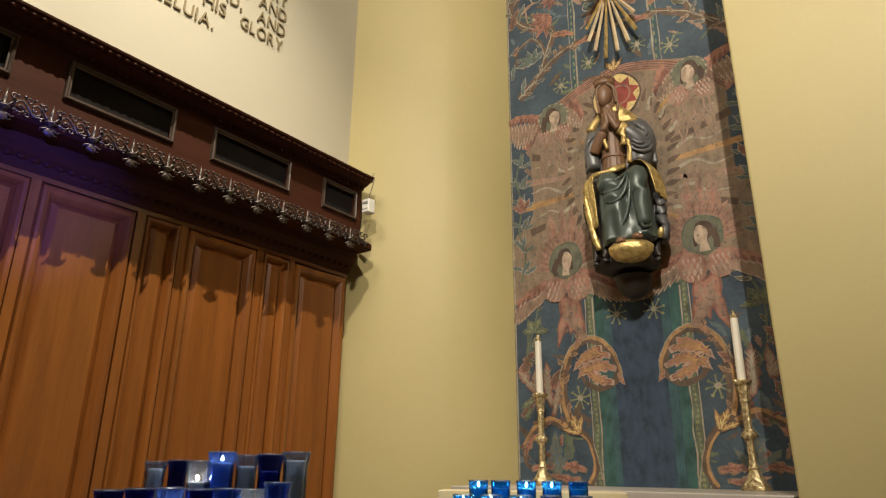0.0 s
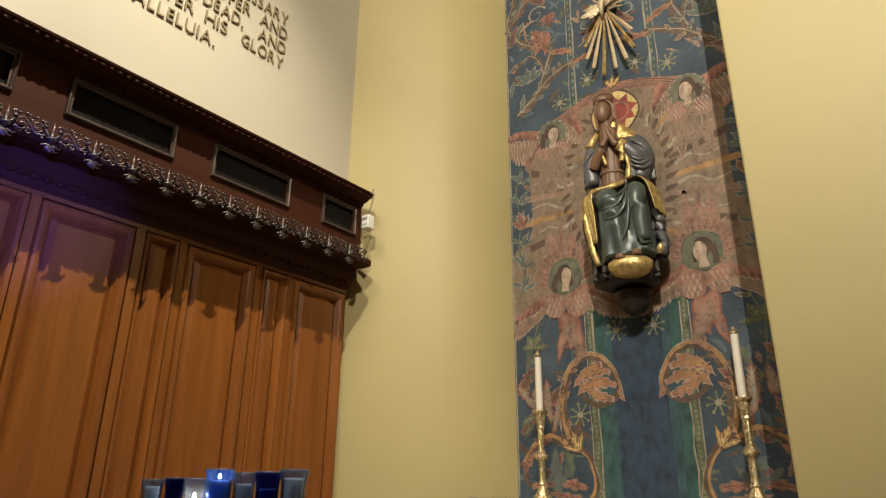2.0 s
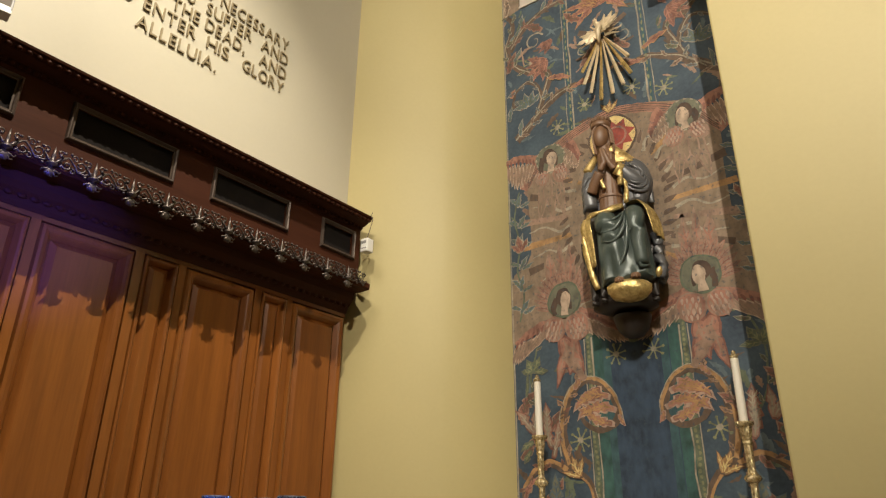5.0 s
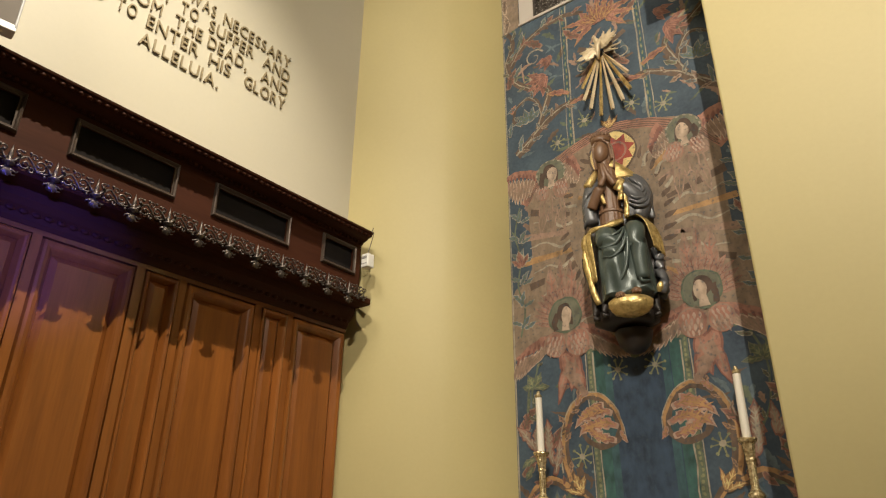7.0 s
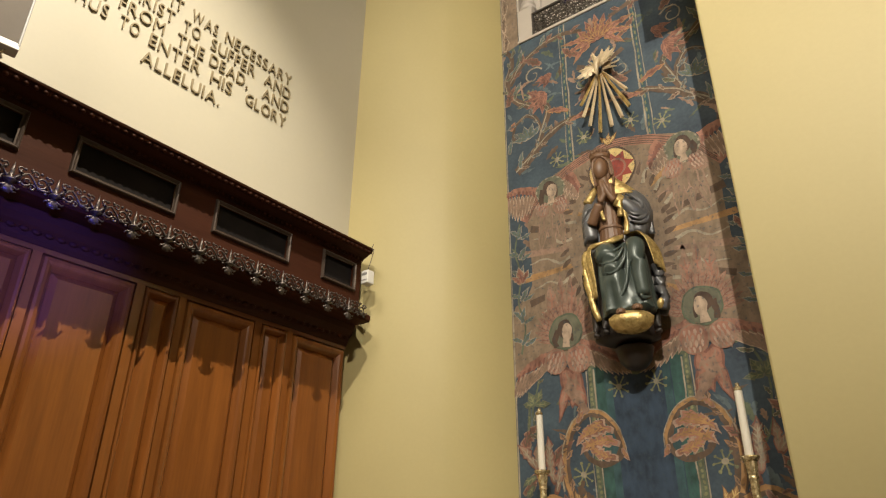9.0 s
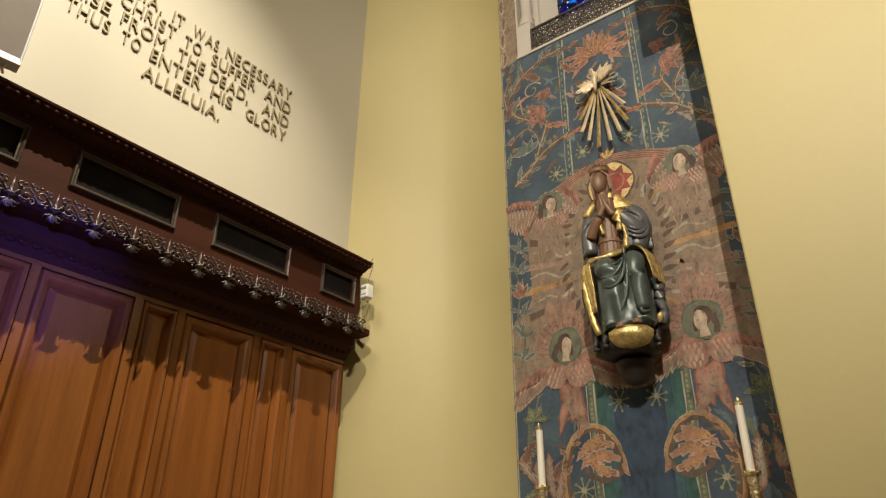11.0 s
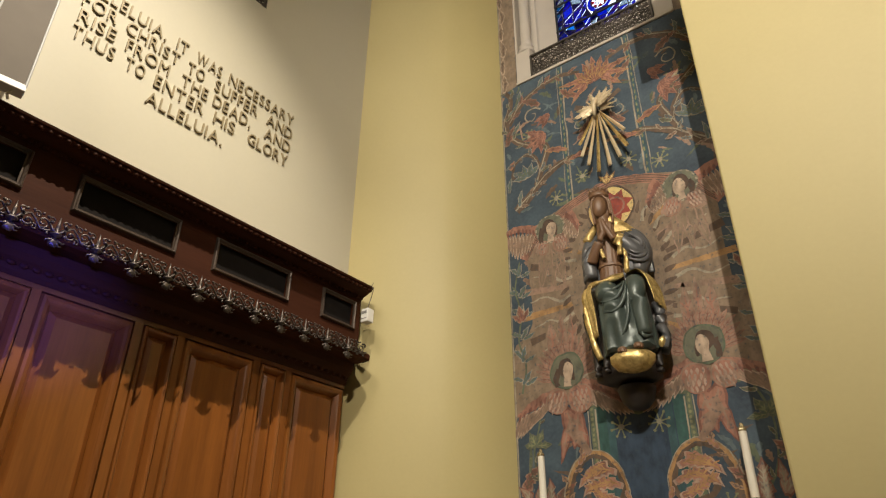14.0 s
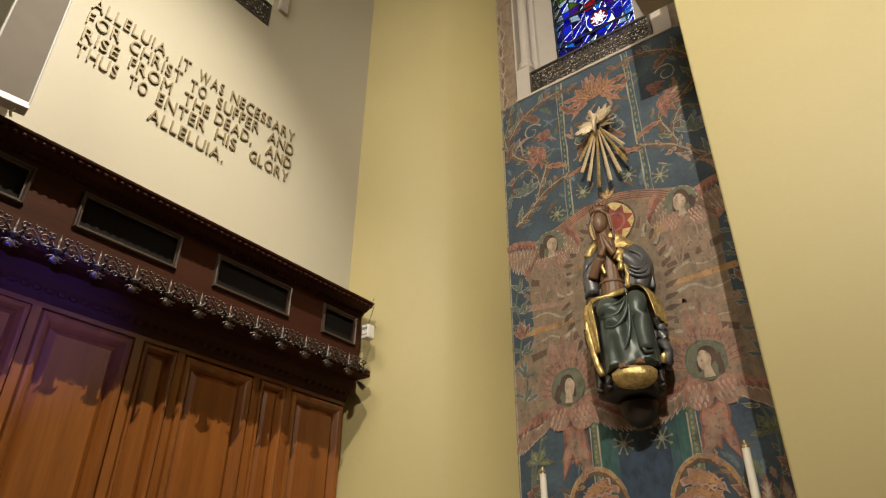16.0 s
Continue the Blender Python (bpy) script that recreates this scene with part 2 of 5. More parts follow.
# ---- the plan (metres): the niche with the mural is ahead, the panelled wall to the west ----
FRONT, BACK_Y = 3.18, 4.0
NL, NR = -2.385, -0.56
MID = -1.484
WEST = -3.35
SILL = 5.63
EAST, SOUTH, TOP = 8.0, -12.0, 11.0

# unseen shell: far east and south walls and a dark floor limit bounced light
setting("floor", box(WEST - 0.4, EAST + 0.4, SOUTH - 0.4, 4.6, -0.25, 0), FLOOR, "unseen brown floor, kept dark to limit bounced light", "floor")
setting("ceiling", box(WEST - 0.4, EAST + 0.4, SOUTH - 0.4, 4.6, TOP, TOP + 0.25), PLASTER, "plain plaster ceiling high above the chapel", "ceiling")
setting("wall_east", box(EAST, EAST + 0.4, SOUTH, FRONT, 0, TOP), CREAM, "plain cream painted wall", "wall")
setting("wall_south", box(WEST, EAST, SOUTH - 0.4, SOUTH, 0, TOP), CREAM, "plain cream painted wall", "wall")
b = bmesh.new()
plan = [(WEST - 0.4, 4.6), (WEST - 0.4, FRONT), (WEST, FRONT), (-2.75, 3.605), (-2.705, 3.645), (NL, 4.0), (NL, 4.6)]
foot_ring, head_ring = [b.verts.new((x, y, 0)) for x, y in plan], [b.verts.new((x, y, TOP)) for x, y in plan]
for k in range(len(plan)):
    b.faces.new((foot_ring[k], foot_ring[(k + 1) % len(plan)], head_ring[(k + 1) % len(plan)], head_ring[k])).smooth = 2 <= k < 5
setting("pier_left", b, YELLOW, "smooth yellow painted canted wall beside the mural niche", "wall")
setting("pier_right", box(NR, EAST + 0.4, FRONT, 4.6, 0, TOP, 0.012), YELLOW, "smooth yellow painted wall beside the mural niche", "wall")
# block above the view, added to cast the step in the mural's shadow
setting("trim", box(NR - 0.25, NR - 0.002, FRONT + 0.01, FRONT + 0.22, 5.235, 5.9, 0.01), STONE, "unseen block at the niche corner, added to shadow the mural", "trim")
# west wall, with a shallow window recess over its sill
W0, W1 = 0.75, 2.05
b = box(WEST - 0.4, WEST, SOUTH, FRONT, 0, SILL)
box(WEST - 0.4, WEST, SOUTH, W0, SILL, TOP, bm=b)
box(WEST - 0.4, WEST, W1, FRONT, SILL, TOP, bm=b)
box(WEST - 0.4, WEST - 0.25, W0, W1, SILL, TOP, bm=b)
setting("wall_west", b, CREAM, "cream painted upper wall with raised lettering over oak panelling", "wall")
# niche back wall with the window opening over its sill
O0, O1 = -2.21, -0.76
b = bmesh.new()
outline = [(NL, 0), (NR, 0), (NR, TOP), (O1, TOP), (O1, SILL), (O0, SILL), (O0, TOP), (NL, TOP)]
near_ring, far_ring = [b.verts.new((x, BACK_Y, z)) for x, z in outline], [b.verts.new((x, 4.5, z)) for x, z in outline]
for k in range(8):
    b.faces.new((near_ring[k], near_ring[(k + 1) % 8], far_ring[(k + 1) % 8], far_ring[k]))
b.faces.new(near_ring)
b.faces.new(far_ring[::-1])
setting("wall_niche", b, BLUE, "painted mural wall with deep blue ground", "wall")

# ---- oak panelling, frieze, cornice and iron cresting of the west wall ----
P_END = -1.2
panelling = tagged(thing("panelling", "stained oak wall panelling with raised panels under a heavy cornice", "panelling"), kind="structure")
part("backing", box(WEST, -3.325, P_END, FRONT, 0, 2.96), WOOD, panelling)
part("plinth", box(WEST, -3.275, P_END, FRONT, 0, 0.32, 0.006), WOOD_FLAT, panelling)
part("top_rail", box(-3.325, -3.288, P_END, FRONT, 2.80, 2.96), WOOD_FLAT, panelling)
part("bottom_rail", box(-3.325, -3.288, P_END, FRONT, 0.32, 0.46, 0.003), WOOD_FLAT, panelling)


def moulding(y0, y1, z0, z1, w, x0, x1):
    """A mitred bolection frame that stands proud of the stiles."""
    b = bmesh.new()
    rings = []
    for d, x in ((0, x0), (w * 0.18, x1 - 0.003), (w * 0.38, x1), (w * 0.6, x1 - 0.006), (w * 0.72, x1 - 0.014), (w, x0 + 0.004)):
        rings.append([b.verts.new((x, y, z)) for y, z in ((y0 + d, z0 + d), (y1 - d, z0 + d), (y1 - d, z1 - d), (y0 + d, z1 - d))])
    for p, q in zip(rings, rings[1:]):
        for i in range(4):
            b.faces.new((p[i], p[(i + 1) % 4], q[(i + 1) % 4], q[i]))
    return b


def field(y0, y1, z0, z1, x0, x1, slope):
    """A raised field with a sloping edge."""
    b = bmesh.new()
    a = [b.verts.new((x0, y, z)) for y, z in ((y0, z0), (y1, z0), (y1, z1), (y0, z1))]
    c = [b.verts.new((x1, y, z)) for y, z in ((y0 + slope, z0 + slope), (y1 - slope, z0 + slope), (y1 - slope, z1 - slope), (y0 + slope, z1 - slope))]
    for i in range(4):
        b.faces.new((a[i], a[(i + 1) % 4], c[(i + 1) % 4], c[i]))
    b.faces.new(c)
    return b


PITCH = 0.79
stile_edges = []
for k in range(-3, 3):
    y0 = 1.115 + PITCH * k
    for name, a, c, w in (("panel", y0, y0 + 0.485, 0.072), ("narrow_panel", y0 + 0.535, y0 + 0.745, 0.045)):
        if a > FRONT - 0.1:
            continue
        c = min(c, FRONT - 0.005)
        m = part("moulding", moulding(a, c, 0.46, 2.80, w, -3.325, -3.279), WOOD, panelling)
        part(name, field(a + w, c - w, 0.46 + w, 2.80 - w, -3.324, -3.300, 0.03), WOOD, panelling)
        stile_edges.append((a, c))
stile_edges.sort()
last = P_END
for a, c in stile_edges:
    if a - last > 0.004:
        part("stile", box(-3.325, -3.288, last, a, 0.46, 2.80), WOOD, panelling)
    last = c

# frieze with ventilation openings
FX = -3.185
cornice = tagged(thing("cornice", "dark oak cornice with vent openings in its frieze", "cornice"), kind="structure")
V0, V1 = 3.225, 3.405
vents = [(-0.56, -0.01), (0.275, 0.83), (1.105, 1.655), (1.935, 2.485), (2.815, 3.105)]
part("frieze_rail", box(-3.30, FX, P_END, FRONT, V1, 3.46), DARK_WOOD, cornice)
part("frieze_rail", box(-3.30, FX, P_END, FRONT, 3.04, V0), DARK_WOOD, cornice)
part("frieze_back", box(WEST, -3.30, P_END, FRONT, 2.96, 3.50), VOID, cornice)
last = P_END
for a, c in vents + [(FRONT, FRONT)]:
    part("frieze_panel", box(-3.30, FX - 0.001, last, a, V0, V1), DARK_WOOD, cornice)
    last = c
for a, c in vents:
    # near-black colour stands in for the darkness inside each vent
    part("vent_panel", box(FX - 0.05, FX - 0.022, a + 0.001, c - 0.001, V0 + 0.001, V1 - 0.001), VOID, cornice, "flat near-black sheet filling the vent opening")
    part("vent_frame", moulding(a - 0.022, c + 0.022, V0 - 0.022, V1 + 0.022, 0.03, FX, FX + 0.018), FRAME, cornice, "dull bronze vent frame")
crown = [(-3.35, 3.46), (FX + 0.004, 3.455), (FX + 0.018, 3.462), (FX + 0.022, 3.474), (-3.13, 3.484), (-3.105, 3.498), (-3.085, 3.50), (-3.078, 3.506),
         (-3.078, 3.516), (-3.064, 3.52), (-3.06, 3.532), (-3.35, 3.545)]
part("crown", extrude_y(crown, P_END, FRONT), DARK_WOOD, cornice)
leafb = bmesh.new()
bmesh.ops.create_icosphere(leafb, subdivisions=1, radius=1, matrix=Matrix.Diagonal((0.016, 0.019, 0.013, 1)))
leafm = mesh("carved_bead", leafb, DARK_WOOD, True)
for i in range(72):
    o = new("carved_bead", leafm)
    o.parent = cornice
    o.location = (-3.084, FRONT - 0.03 - 0.045 * i, 3.503)
bead2 = bmesh.new()
box(-0.008, 0.008, -0.011, 0.011, -0.010, 0.010, 0.004, bead2)
dent = mesh("dentil", bead2, DARK_WOOD)
for i in range(80):
    o = new("dentil", dent)
    o.parent = cornice
    o.location = (FX + 0.026, FRONT - 0.03 - 0.036 * i, 3.462)
# architrave that carries the cresting, its soffit and the carved bed moulding
arch = [(-3.30, 2.975), (-3.12, 2.963), (-3.068, 2.966), (-3.060, 2.976), (-3.060, 3.006), (-3.075, 3.020), (-3.13, 3.03), (FX, 3.045), (-3.30, 3.045)]
part("architrave", extrude_y(arch, P_END, FRONT), DARK_WOOD, cornice)
bed = [(-3.33, 2.83), (-3.282, 2.825), (-3.27, 2.845), (-3.262, 2.87), (-3.235, 2.895), (-3.215, 2.925), (-3.205, 2.967), (-3.33, 2.974)]
part("bed_moulding", extrude_y(bed, P_END, FRONT), DARK_WOOD, cornice)
eggb = bmesh.new()
bmesh.ops.create_icosphere(eggb, subdivisions=2, radius=1, matrix=Matrix.Diagonal((0.010, 0.022, 0.016, 1)))
eggm = mesh("carved_egg", eggb, DARK_WOOD, True)
for i in range(56):
    o = new("carved_egg", eggm)
    o.parent = cornice
    o.location = (-3.253, FRONT - 0.04 - 0.058 * i, 2.876)

# iron cresting: fleurs with pendants, and scrollwork between them
CX = -3.050


def spiral(cy, cz, r, a0, turns, way, n=16, x=0.0):
    return [(x, cy + r * (1 - 0.8 * i / n) * math.cos(a0 + way * turns * 2 * math.pi * i / n), cz + r * (1 - 0.8 * i / n) * math.sin(a0 + way * turns * 2 * math.pi * i / n)) for i in range(n + 1)]


def fleur_mesh():
    b = bmesh.new()
    lathe([(0.001, 0.085), (0.007, 0.05), (0.011, 0.03), (0.006, 0.012), (0.02, 0.0), (0.027, -0.006), (0.024, -0.012), (0.006, -0.02), (0.004, -0.03)], 8, bm=b)
    for s in (-1, 1):
        tube([(0, 0, 0.0), (0, s * 0.02, 0.012), (0, s * 0.034, 0.028), (0, s * 0.04, 0.045), (0, s * 0.031, 0.052), (0, s * 0.027, 0.042)], 0.006, 5, b)
    return mesh("fleur", b, IRON, True)


def pendant_mesh():
    b = bmesh.new()
    for k in range(5):
        a = radians(-90 + (k - 2) * 38)
        q = [(0, 0.0, -0.028), (0.004, 0.02 * math.cos(a), -0.028 + 0.02 * math.sin(a)), (0.002, 0.038 * math.cos(a), -0.030 + 0.034 * math.sin(a)), (-0.002, 0.046 * math.cos(a + 0.3), -0.030 + 0.034 * math.sin(a + 0.3))]
        tube(q, 0.006, 5, b, taper=lambda u: 1.1 - 0.6 * u)
    bmesh.ops.create_icosphere(b, subdivisions=2, radius=1, matrix=Matrix.Translation((-0.002, 0, -0.040)) @ Matrix.Diagonal((0.012, 0.026, 0.026, 1)))
    return mesh("pendant", b, IRON, True)


def scroll_mesh(w):
    b = bmesh.new()
    arc = [(0, 0.02 + (w - 0.04) * i / 12, 0.03 - 0.045 * math.sin(math.pi * i / 12)) for i in range(13)]
    tube([(0, w * 0.06, 0.0), (0, w * 0.2, 0.032), (0, w * 0.36, 0.045), (0, w * 0.5, 0.02), (0, w * 0.62, -0.012), (0, w * 0.8, -0.01), (0, w * 0.95, 0.012)], 0.0055, 5, b)
    tube(spiral(w * 0.33, 0.006, 0.030, 1.9, 1.3, 1), 0.005, 5, b)
    tube(spiral(w * 0.66, 0.024, 0.030, 4.4, 1.3, 1), 0.005, 5, b)
    tube(spiral(w * 0.50, 0.052, 0.018, 3.0, 1.1, -1), 0.004, 5, b)
    tube(spiral(w * 0.16, 0.052, 0.016, 0.2, 1.0, 1), 0.004, 5, b)
    tube(spiral(w * 0.84, 0.050, 0.016, 3.0, 1.0, -1), 0.004, 5, b)
    tube(spiral(w * 0.48, -0.016, 0.016, 2.0, 1.0, -1), 0.004, 5, b)
    for u, z in ((0.26, 0.062), (0.40, 0.068), (0.62, 0.066), (0.74, 0.060), (0.2, -0.012), (0.8, -0.022)):
        bmesh.ops.create_icosphere(b, subdivisions=1, radius=0.008, matrix=Matrix.Translation((0, w * u, z)))
    return mesh("scroll", b, IRON, True)


STEP = 0.1935
cresting = thing("iron_cresting", "wrought iron cresting of fleurs, pendants and scrolls along the cornice", "ironwork", at=(CX, 0, 0))
fm, pm, sm = fleur_mesh(), pendant_mesh(), scroll_mesh(STEP)
for k in range(-6, 12):
    y = 0.819 + STEP * k
    z = 2.990
    for nm, me in (("fleur", fm), ("pendant", pm), ("scroll", sm)):
        if nm == "scroll" and y + STEP > FRONT:
            continue
        o = new(nm, me)
        o.parent = cresting
        o.location = (0.006 if nm != "scroll" else 0.0, y, z + {"fleur": 0.0, "pendant": -0.006, "scroll": 0.010}[nm])

# small sensor box and its wire at the end of the cornice
sensor = thing("alarm_sensor", "small white plastic sensor box at the cornice end", "sensor", at=(-3.075, 3.13, 3.23))
part("casing", box(-0.034, 0.034, -0.02, 0.048, 0.01, 0.115, 0.008), WHITE, sensor)
part("lens", box(-0.024, 0.024, -0.023, -0.018, 0.075, 0.095, 0.002), GREY, sensor, "grey sensor window")
part("label_strip", box(-0.026, 0.026, -0.022, -0.019, 0.035, 0.041), GREY, sensor)
part("wire", tube([(-0.02, 0.03, 0.13), (0.0, 0.035, 0.2), (0.03, 0.03, 0.27), (0.02, 0.02, 0.30), (0.035, 0.02, 0.325)], 0.003, 5), IRON, sensor)

# raised lettering
glyphs = {}


def glyph(ch):
    if ch not in glyphs:
        cu = bpy.data.curves.new("letter", "FONT")
        cu.body, cu.extrude, cu.offset, cu.resolution_u = ch, 0.05, -0.004, 3
        tmp = bpy.data.objects.new("letter", cu)
        scene.collection.objects.link(tmp)
        me = bpy.data.meshes.new_from_object(tmp.evaluated_get(bpy.context.evaluated_depsgraph_get()))
        bpy.data.objects.remove(tmp)
        me.materials.clear()
        me.materials.append(BRONZE)
        xs = [v.co.x for v in me.vertices]
        for v in me.vertices:
            v.co.x -= min(xs)
        glyphs[ch] = (me, max(xs) - min(xs))
    return glyphs[ch]


inscription = thing("wall_inscription", "raised bronze capital letters spelling a verse on cream wall", "lettering", at=(WEST, 0, 0))
CAP = 0.098 / 0.72
VERSE = ((4.708, (("ALLELUIA,", 0.85, 1.37), ("IT", 1.447, 1.529), ("WAS", 1.599, 1.797), ("NECESSARY", 1.863, 2.456))),
         (4.582, (("FOR", 0.849, 1.057), ("CHRIST", 1.122, 1.49), ("TO", 1.558, 1.683), ("SUFFER", 1.77, 2.134), ("AND", 2.223, 2.462))),
         (4.454, (("RISE", 0.857, 1.079), ("FROM", 1.151, 1.444), ("THE", 1.536, 1.734), ("DEAD,", 1.782, 2.094), ("AND", 2.223, 2.461))),
         (4.326, (("THUS", 0.852, 1.106), ("TO", 1.18, 1.303), ("ENTER", 1.371, 1.728), ("HIS", 1.812, 1.98), ("GLORY", 2.096, 2.453))),
         (4.180, (("ALLELUIA.", 1.349, 1.906),)))
TRACK = 0.016
for z, words in VERSE:
    for word, y0, y1 in words:
        sx = (y1 - y0 - TRACK * (len(word) - 1)) / sum(glyph(c)[1] for c in word)
        y = y0
        for c in word:
            me, wide = glyph(c)
            o = new("letter", me)
            o.parent = inscription
            o.matrix_local = Matrix(((0, 0, CAP, 0.006), (sx, 0, 0, y), (0, CAP, 0, z), (0, 0, 0, 1)))
            y += wide * sx + TRACK

# sound panel on the cornice, its lean set to match the camera's view
panel = thing("sound_panel", "grey fabric panel in a pale frame, tilted to fit the camera's view", "panel")
panel.matrix_world = pose(-2.99, 0.675, 3.60, 0, -8, -8)
part("face", box(-0.03, 0.0, -0.215, -0.012, 0.02, 1.9), FABRIC, panel)
part("frame_edge", box(-0.045, 0.004, -0.012, 0.0, 0.0, 1.9, 0.003), GREY, panel, "grey metal edge")
part("frame_edge", box(-0.045, 0.004, -0.227, -0.215, 0.0, 1.9, 0.003), GREY, panel, "grey metal edge")
part("frame_foot", box(-0.06, 0.004, -0.227, 0.0, -0.02, 0.02, 0.004), WHITE, panel, "white bottom edge")
part("bracket", tube([(-0.03, -0.05, -0.02), (-0.03, -0.06, -0.05), (-0.05, -0.05, -0.058)], 0.007), METAL, panel)
part("bracket", tube([(-0.03, -0.15, -0.02), (-0.04, -0.17, -0.05), (-0.06, -0.16, -0.058)], 0.007), METAL, panel)

# ---- the mural: flat paint on the niche wall, u from its middle line, z up ----
mural = thing("mural", "weathered wall painting of scrolls, flowers and winged figures on blue", "mural", at=(MID, BACK_Y, 0))
rnd = random.Random(4)


class Paint:
    """Collects flat strokes in one layer; flip mirrors them about the middle line."""

    def __init__(self, layer, flip=False):
        Paint.made += 1
        self.b, self.base, self.s, self.k = bmesh.new(), -0.0012 - 0.0006 * layer - 0.000012 * (Paint.made % 41), -1 if flip else 1, 0

    made = 0

    @property
    def y(self):
        return self.base - 0.000006 * self.k

    def poly(self, pts):
        self.k += 1
        vs = [self.b.verts.new((self.s * u, self.y, z)) for u, z in pts]
        try:
            self.b.faces.new(vs)
        except ValueError:
            pass

    def strip(self, left, right):
        self.k += 1
        a = [self.b.verts.new((self.s * u, self.y, z)) for u, z in left]
        c = [self.b.verts.new((self.s * u, self.y, z)) for u, z in right]
        for i in range(len(a) - 1):
            self.b.faces.new((a[i], a[i + 1], c[i + 1], c[i]))

    def stroke(self, pts, w0, w1=None, wob=0.15):
        w1 = w0 if w1 is None else w1
        p = smooth(pts)
        left, right = [], []
        for i, (u, z) in enumerate(p):
            q, r = p[max(i - 1, 0)], p[min(i + 1, len(p) - 1)]
            d = math.hypot(r[0] - q[0], r[1] - q[1]) or 1
            nx, nz = -(r[1] - q[1]) / d, (r[0] - q[0]) / d
            w = (w0 + (w1 - w0) * i / (len(p) - 1)) * (0.5 + wob * (rnd.random() - 0.5))
            left.append((u + nx * w, z + nz * w))
            right.append((u - nx * w, z - nz * w))
        self.strip(left, right)

    def disc(self, u, z, r, rz=None, n=22):
        rz = rz or r
        self.poly([(u + r * math.cos(2 * math.pi * i / n), z + rz * math.sin(2 * math.pi * i / n)) for i in range(n)])

    def ring(self, u, z, r, w, n=28, gaps=False, rz=1.0):
        for i in range(n):
            if gaps and i % 2:
                continue
            a, c = 2 * math.pi * i / n, 2 * math.pi * (i + 1) / n
            self.strip([(u + r * math.cos(k), z + rz * r * math.sin(k)) for k in (a, c)], [(u + (r - w) * math.cos(k), z + rz * (r - w) * math.sin(k)) for k in (a, c)])

    def leaf(self, u, z, ang, length, width, lobes=0, bend=0.0):
        """A tapering leaf from (u, z) towards ang degrees, with lobed edges and a bent midrib."""
        n = 14 if not lobes else 7 * lobes
        a = radians(ang)
        left, right = [], []
        x, y = u, z
        for i in range(n + 1):
            t = i / n
            k = a + radians(bend) * t
            w = width * math.sin(math.pi * (0.08 + 0.92 * t)) ** 0.8 * (1 - 0.25 * t)
            if lobes:
                w *= 0.52 + 0.60 * (1 - (lobes * t + 0.05) % 1.0) ** 0.8
            left.append((x - math.sin(k) * w / 2, y + math.cos(k) * w / 2))
            right.append((x + math.sin(k) * w / 2, y - math.cos(k) * w / 2))
            x, y = x + math.cos(k) * length / n, y + math.sin(k) * length / n
        self.strip(left, right)

    def curl(self, u, z, r, a0, turns, w, way=1):
        n = max(6, int(9 * turns))
        self.stroke([(u + r * (1 - 0.72 * i / n) * math.cos(radians(a0) + way * 2 * math.pi * turns * i / n), z + r * (1 - 0.72 * i / n) * math.sin(radians(a0) + way * 2 * math.pi * turns * i / n)) for i in range(n + 1)], w, w * 0.4)

    def done(self, name, material, label=""):
        for v in self.b.verts:
            q = Vector((v.co.x * 9, 3.1, v.co.z * 9))
            v.co.x += 0.010 * (noise.noise(q) + 0.5 * noise.noise(q * 3.1))
            v.co.z += 0.010 * (noise.noise(q + Vector((7, 0, 0))) + 0.5 * noise.noise(q * 3.1 + Vector((0, 5, 0))))
        return part(name, self.b, material, mural, label)


def smooth(pts, n=5):
    if len(pts) < 3:
        return pts
    out = []
    for i in range(len(pts) - 1):
        p0, p1, p2, p3 = pts[max(i - 1, 0)], pts[i], pts[i + 1], pts[min(i + 2, len(pts) - 1)]
        for k in range(n):
            t = k / n
            out.append(tuple(0.5 * (2 * b + (c - a) * t + (2 * a - 5 * b + 4 * c - d) * t * t + (3 * b - a - 3 * c + d) * t ** 3) for a, b, c, d in zip(p0, p1, p2, p3)))
    return out + [pts[-1]]


def outlined_leaves(name, leaves, body, edge, layer, flip=False, rib=None):
    """Leaves with a paler rim, a body and a rib line."""
    for u, z, a, l, w, lobes, bend in leaves:
        p, q, r = Paint(layer, flip), Paint(layer + 1, flip), Paint(layer + 2, flip)
        p.leaf(u, z, a, l, w, lobes, bend)
        k = radians(a)
        q.leaf(u + 0.06 * l * math.cos(k), z + 0.06 * l * math.sin(k), a, l * 0.87, w * 0.76, lobes, bend)
        r.leaf(u + 0.1 * l * math.cos(k), z + 0.1 * l * math.sin(k), a, l * 0.72, w * 0.15, 0, bend)
        for i in range(max(lobes, 2)):
            t = 0.22 + 0.55 * i / max(lobes, 2)
            m = k + radians(bend) * t * 0.5
            for s in (-1, 1):
                r.leaf(u + t * l * math.cos(m), z + t * l * math.sin(m), math.degrees(m) + s * 34, w * 0.55, w * 0.10)
        whole = p.done(name, edge)
        q.done("fill", body).parent = whole
        tagged(r.done("veining", rib), kind="stuff").parent = whole


def star(u, z, r, n=8):
    p = Paint(3)
    for k in range(n):
        a = 2 * math.pi * k / n + 0.2
        p.stroke([(u, z), (u + r * math.cos(a), z + r * math.sin(a))], 0.011, 0.008)
        p.disc(u + r * math.cos(a), z + r * math.sin(a), 0.010, n=6)
    p.done("painted_star", LIME)
    q = Paint(4)
    q.disc(u, z, 0.020, n=10)
    q.done("star_centre", CHALK)


